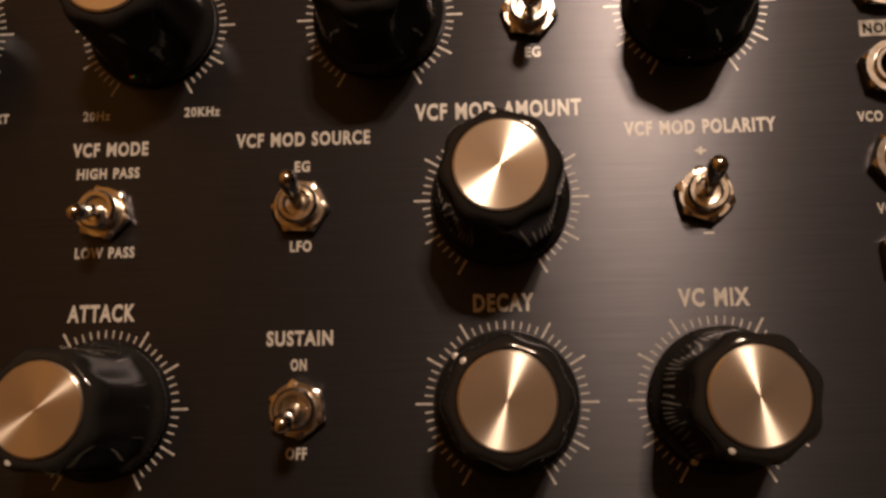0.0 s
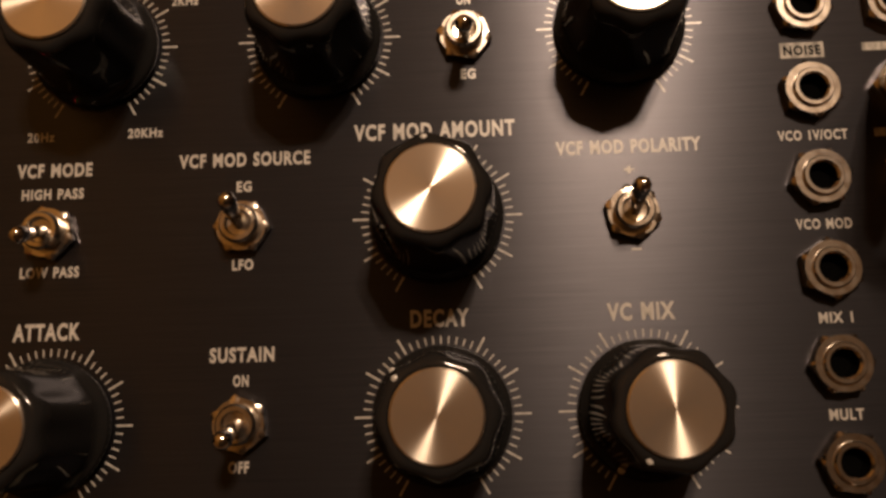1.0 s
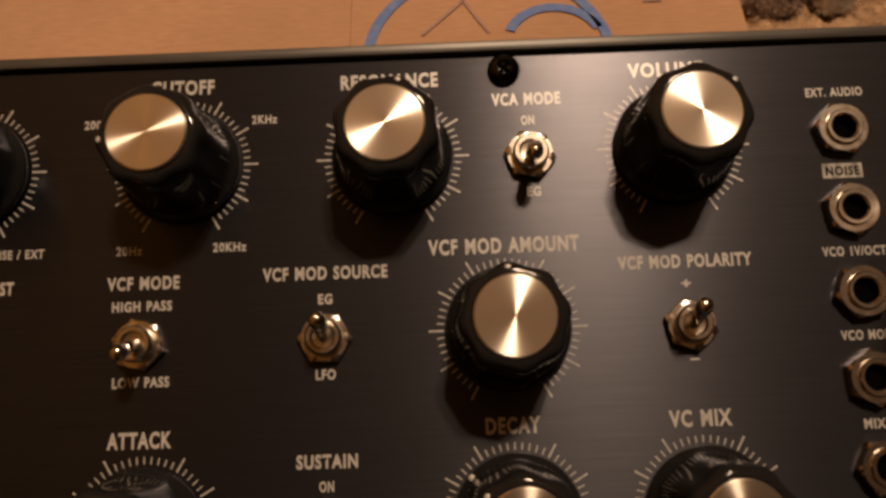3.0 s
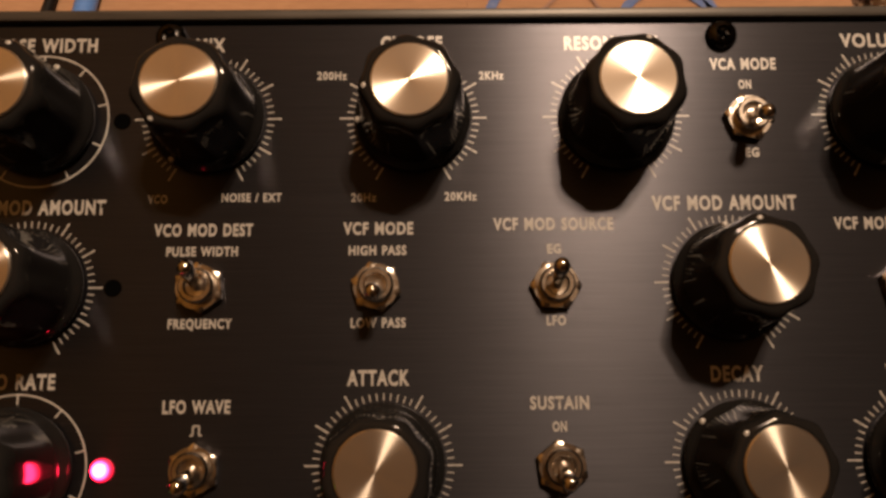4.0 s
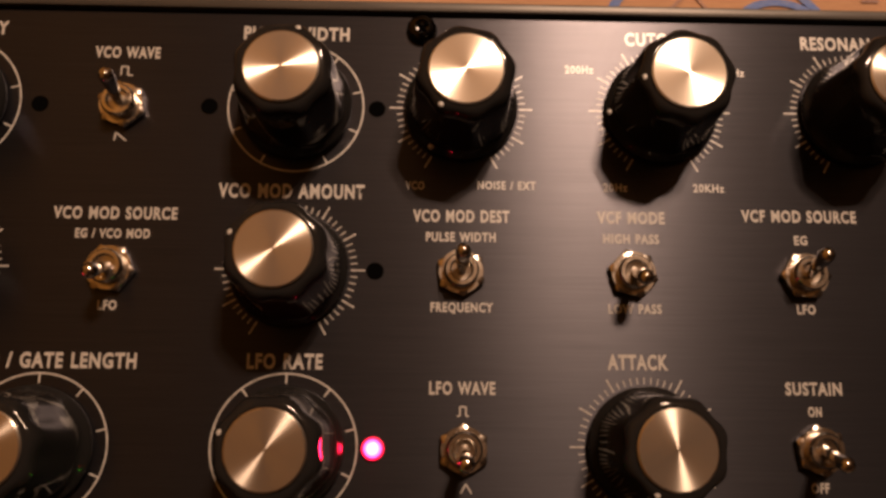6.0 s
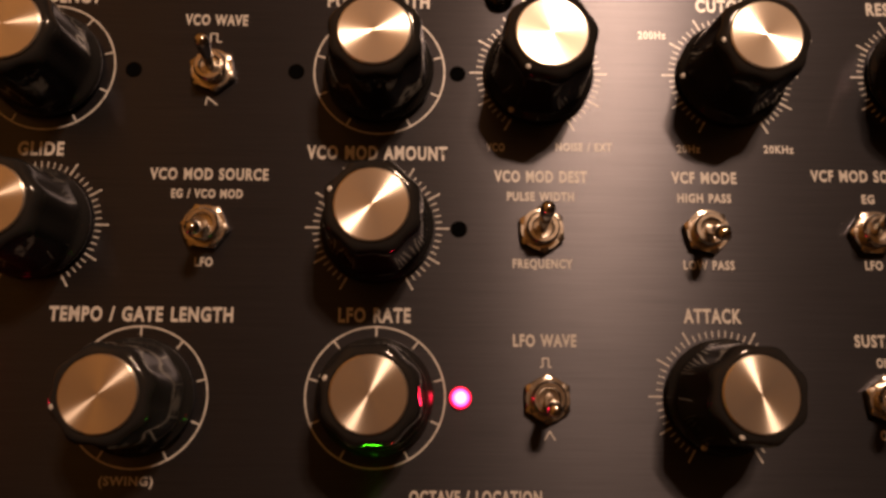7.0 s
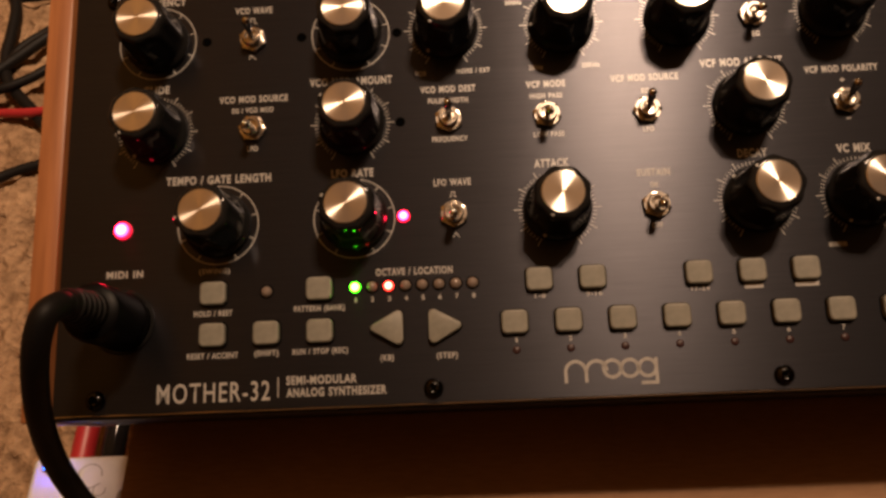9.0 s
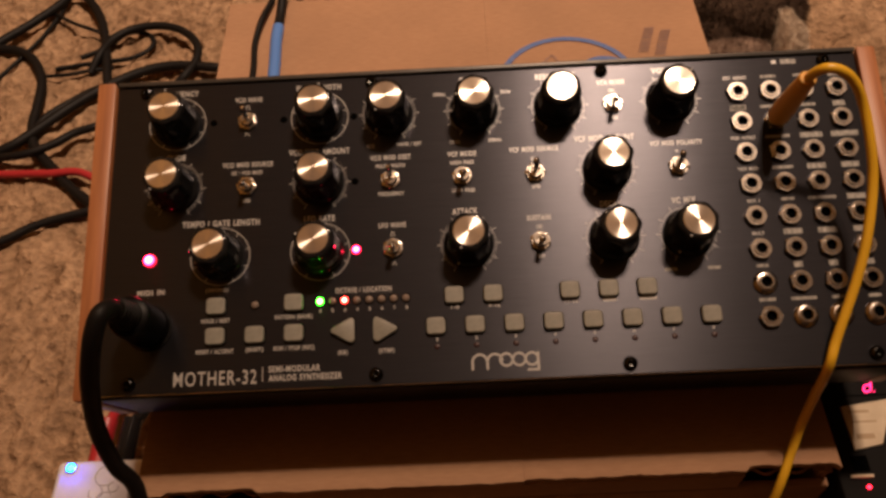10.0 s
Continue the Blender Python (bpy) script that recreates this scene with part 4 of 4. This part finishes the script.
cable(T, RUBBER_CABLE, 0.0022, (-0.204, 0.472, 0.0037), (-0.181, 0.486, 0.0037), (-0.168, 0.503, 0.0037), (-0.152, 0.505, 0.0037), (-0.139, 0.494, 0.0037), (-0.140, 0.480, 0.0037), (-0.154, 0.469, 0.0037), (-0.175, 0.465, 0.0037), (-0.196, 0.463, 0.0037), (-0.224, 0.458, 0.0037))
cable(B, RUBBER_CABLE, 0.0044, (-0.052, 0.441, 0.0059), (-0.073, 0.443, 0.0094), (-0.106, 0.448, 0.0094), (-0.133, 0.444, 0.0094), (-0.162, 0.428, 0.0094), (-0.191, 0.403, 0.0094), (-0.215, 0.376, 0.0094), (-0.233, 0.357, 0.0094), (-0.258, 0.346, 0.0059))
cable(B, RUBBER_CABLE, 0.0036, (-0.155, 0.386, 0.0051), (-0.163, 0.372, 0.0121), (-0.181, 0.365, 0.0121), (-0.198, 0.352, 0.0121), (-0.221, 0.342, 0.0121), (-0.259, 0.346, 0.0051))
cable(T, RUBBER_CABLE, 0.0020, (-0.281, 0.431, 0.0035), (-0.276, 0.448, 0.0035), (-0.262, 0.476, 0.0035), (-0.248, 0.508, 0.0035), (-0.239, 0.543, 0.0035), (-0.236, 0.570, 0.0035))
cable(T, RUBBER_CABLE, 0.0018, (-0.238, 0.449, 0.0033), (-0.209, 0.446, 0.0068), (-0.189, 0.450, 0.0068), (-0.170, 0.456, 0.0033))
cable(T, RUBBER_CABLE, 0.0018, (-0.254, 0.547, 0.0033), (-0.217, 0.515, 0.0103), (-0.195, 0.503, 0.0103), (-0.179, 0.499, 0.0033))
cable(B, RUBBER_CABLE, 0.0034, (-0.160, 0.430, 0.0049), (-0.179, 0.426, 0.0049), (-0.195, 0.414, 0.0049), (-0.215, 0.395, 0.0049), (-0.225, 0.375, 0.0049), (-0.239, 0.357, 0.0049), (-0.258, 0.343, 0.0049))
cable("red cable lying across the beige carpet", RED_CABLE, 0.0034, (-0.40, 0.345, 0.004), (-0.30, 0.336, 0.004), (-0.245, 0.328, 0.005), (-0.195, 0.321, 0.010), (-0.160, 0.316, 0.012), (-0.12, 0.28, 0.005), (-0.09, 0.20, 0.005), (-0.088, 0.12, 0.012), (-0.0885, 0.079, 0.0285))
cable(B, RUBBER_CABLE, 0.0036, (-0.30, 0.222, 0.005), (-0.223, 0.253, 0.005), (-0.192, 0.271, 0.005), (-0.154, 0.283, 0.005), (-0.10, 0.30, 0.005), (-0.04, 0.33, 0.005))

# ---- white effects pedal ----
pedal = new("effects_pedal")
pedal.location = (-0.068, -0.004, FLOOR)
tagged(pedal, "white metal effects pedal with a lit blue light on carpet", "pedal")
PT = FLOOR + 0.050
part("body", block(-0.103, -0.033, -0.062, 0.054, FLOOR + 0.003, PT, 0.004, 3), WHITE, pedal, "white enamelled metal housing")
for x in (-0.096, -0.040):
    for y in (-0.055, 0.047):
        part("foot", lathe([(0, 0), (0.004, 0), (0.004, 0.0032), (0, 0.0032)], 12), KNOB, pedal, at=(x, y, FLOOR))
part("led_bezel", lathe([(0.0034, 0), (0.0034, 0.0012), (0.0026, 0.0016), (0.0020, 0.0012)], 20), NICKEL, pedal, at=(-0.0935, 0.0485, PT))
part("led", lathe([(0.0020, 0.0), (0.0020, 0.0015), (0.0014, 0.0026), (0, 0.003)], 16), LED_BLUE, pedal, "lit blue indicator light", at=(-0.0935, 0.0485, PT + 0.0002))
k = part("knob", lathe([(0, 0), (0.0060, 0), (0.0060, 0.0012), (0.0056, 0.0018), (0.0040, 0.0019), (0.0036, 0.0042), (0, 0.0045)], 28), GREY_PRINT, pedal, "small grey knob", at=(-0.0505, 0.031, PT))
part("pointer", block(-0.0004, 0.0004, 0.0005, 0.0032, 0.0042, 0.0048), DARK, k, at=pose(-0.0505, 0.031, PT, 0, 0, -40))
# faint drawn curls on the lid
for cx, cy, r, a0, a1 in ((-0.072, 0.043, 0.006, 0, 300), (-0.066, 0.036, 0.003, 90, 380), (-0.076, 0.033, 0.004, 150, 420), (-0.079, 0.026, 0.003, 0, 250), (-0.070, 0.028, 0.005, 40, 170)):
    part("drawn_line", tube([(cx + r * math.cos(radians(a0 + (a1 - a0) * k / 16)), cy + r * math.sin(radians(a0 + (a1 - a0) * k / 16)), PT) for k in range(17)], 0.00028, 5, 2), GREY_PRINT, pedal)
part("stripe", block(-0.086, -0.040, 0.010, 0.0225, PT, PT + 0.0004), PEDAL_BLUE, pedal, "bright blue label stripe")
for x, m, lab in ((-0.0885, RED_CABLE, "red plug sleeve"), (-0.0725, KNOB, "black plug sleeve")):
    part("plug", tube([(x, 0.053, PT - 0.022), (x, 0.07, PT - 0.022), (x + 0.001, 0.089, PT - 0.021)], 0.0062, 16, 6), m, pedal, lab)

pedal.location.y -= 0.003

# ---- small display unit on a stand beside the box ----
unit = new("display_unit")
unit.location = (0.345, 0.0, FLOOR)
tagged(unit, "small black device with a glowing red digit and a cream label", "device")
UT = -0.072
part("body", block(0.3015, 0.40, -0.062, 0.052, UT - 0.035, UT, 0.002, 2), UNIT_BLACK, unit, "black plastic housing")
part("stand", block(0.306, 0.396, -0.055, 0.048, FLOOR, UT - 0.0352, 0.002), UNIT_BLACK, unit, "dark stand block")
part("display_window", block(0.312, 0.346, 0.0165, 0.030, UT, UT + 0.0009, 0.0003), UNIT_BLACK, unit, "dark display window")


def segment(x0, y0, x1, y1, w=0.0007):
    bm = bmesh.new()
    stroke(bm, (x0, y0), (x1, y1), w, UT + 0.0013)
    part("segment", print_mesh(bm, "segment"), SEGMENT, unit, "glowing red display segment")


for s4 in ((0.3246, 0.0178, 0.3272, 0.0181), (0.3256, 0.0211, 0.3282, 0.0214), (0.3243, 0.0182, 0.3252, 0.0208), (0.3276, 0.0184, 0.3292, 0.0242)):
    segment(*s4)
segment(0.3286, 0.0180, 0.3292, 0.0181, 0.0005)
LABEL = [(0.3120, -0.0095), (0.3250, -0.0072), (0.3290, 0.0010), (0.3365, 0.0145), (0.3118, 0.0112)]
part("label", prism(LABEL, UT, UT + 0.0009, 0.0002, 1), PAPER, unit, "cream card label with faded lines")
for y, w, h in ((0.0085, 0.009, 0.0006), (0.0036, 0.011, 0.0004), (-0.0034, 0.008, 0.0012)):
    part("printed_bar", block(0.3145, 0.3145 + w, y - h, y + h, UT + 0.0009, UT + 0.0010), FADED, unit, "faded brown printed line")
part("led", lathe([(0.0009, 0), (0.0009, 0.0006), (0.0005, 0.001), (0, 0.0011)], 14), LED_SCARLET, unit, "lit red indicator light", at=(0.3130, -0.0262, UT))
part("slider", block(0.3065, 0.3162, -0.0222, -0.0208, UT, UT + 0.0014, 0.0003), PAPER, unit, "pale slider cap")
part("slider_slot", block(0.309, 0.316, -0.019, -0.012, UT, UT + 0.0004), DARK, unit, "dark slot")


# ---- soft tufted mound of unknown kind on the carpet ----
def lump(cx, cy, cz, rx, ry, rz, seed, strands=7000, pile=0.011):
    """A soft heap with a pile of fine bent strands standing off it."""
    bm = bmesh.new()
    bmesh.ops.create_icosphere(bm, subdivisions=5, radius=1.0)
    for v in bm.verts:
        p = v.co.copy()
        q = 1 + 0.22 * noise.noise(p * 1.2 + Vector((seed, 0, 0))) + 0.06 * noise.noise(p * 3 + Vector((0, seed, 0)))
        v.co = Vector((cx + p.x * rx * q, cy + p.y * ry * q, max(FLOOR + 0.001, cz + p.z * rz * q)))
    bm.normal_update()
    verts = [v.co[:] for v in bm.verts]
    faces = [[v.index for v in f.verts] for f in bm.faces]
    ups = [(v.co.copy(), v.normal.copy()) for v in bm.verts if v.co.z > FLOOR + 0.003]
    bm.free()
    r = random.Random(seed)
    for _ in range(strands):
        c, n = r.choice(ups)
        c = c + Vector((r.uniform(-1, 1), r.uniform(-1, 1), 0)) * 0.002
        lean = Vector((r.uniform(-1, 1), r.uniform(-1, 1), r.uniform(-0.4, 0.4)))
        d = (n + 0.8 * lean).normalized() * pile * r.uniform(0.5, 1.0)
        s = d.cross(Vector((r.uniform(-1, 1), r.uniform(-1, 1), 0.3))).normalized() * 0.00032
        k = len(verts)
        verts += [(c - s)[:], (c + s)[:], (c + d)[:]]
        faces.append([k, k + 1, k + 2])
    me = bpy.data.meshes.new("fold")
    me.from_pydata(verts, [], faces)
    me.shade_smooth()
    return me


mound = new("tufted_mound")
mound.location = (0.42, 0.49, FLOOR)
tagged(mound, "unidentified dark brown and cream tufted mound on the carpet", "blanket")
part("dark_fold", lump(0.405, 0.500, FLOOR + 0.012, 0.062, 0.066, 0.030, 2, 16000, 0.008), CLOTH, mound, "dark brown tufted lump")
part("taupe_fold", lump(0.397, 0.430, FLOOR + 0.003, 0.034, 0.018, 0.014, 5, 6000, 0.005), TAUPE, mound, "taupe tufted lump")
part("cream_fold", lump(0.442, 0.438, FLOOR + 0.006, 0.014, 0.028, 0.030, 9, 7000, 0.0045), CREAM, mound, "cream tufted lump")
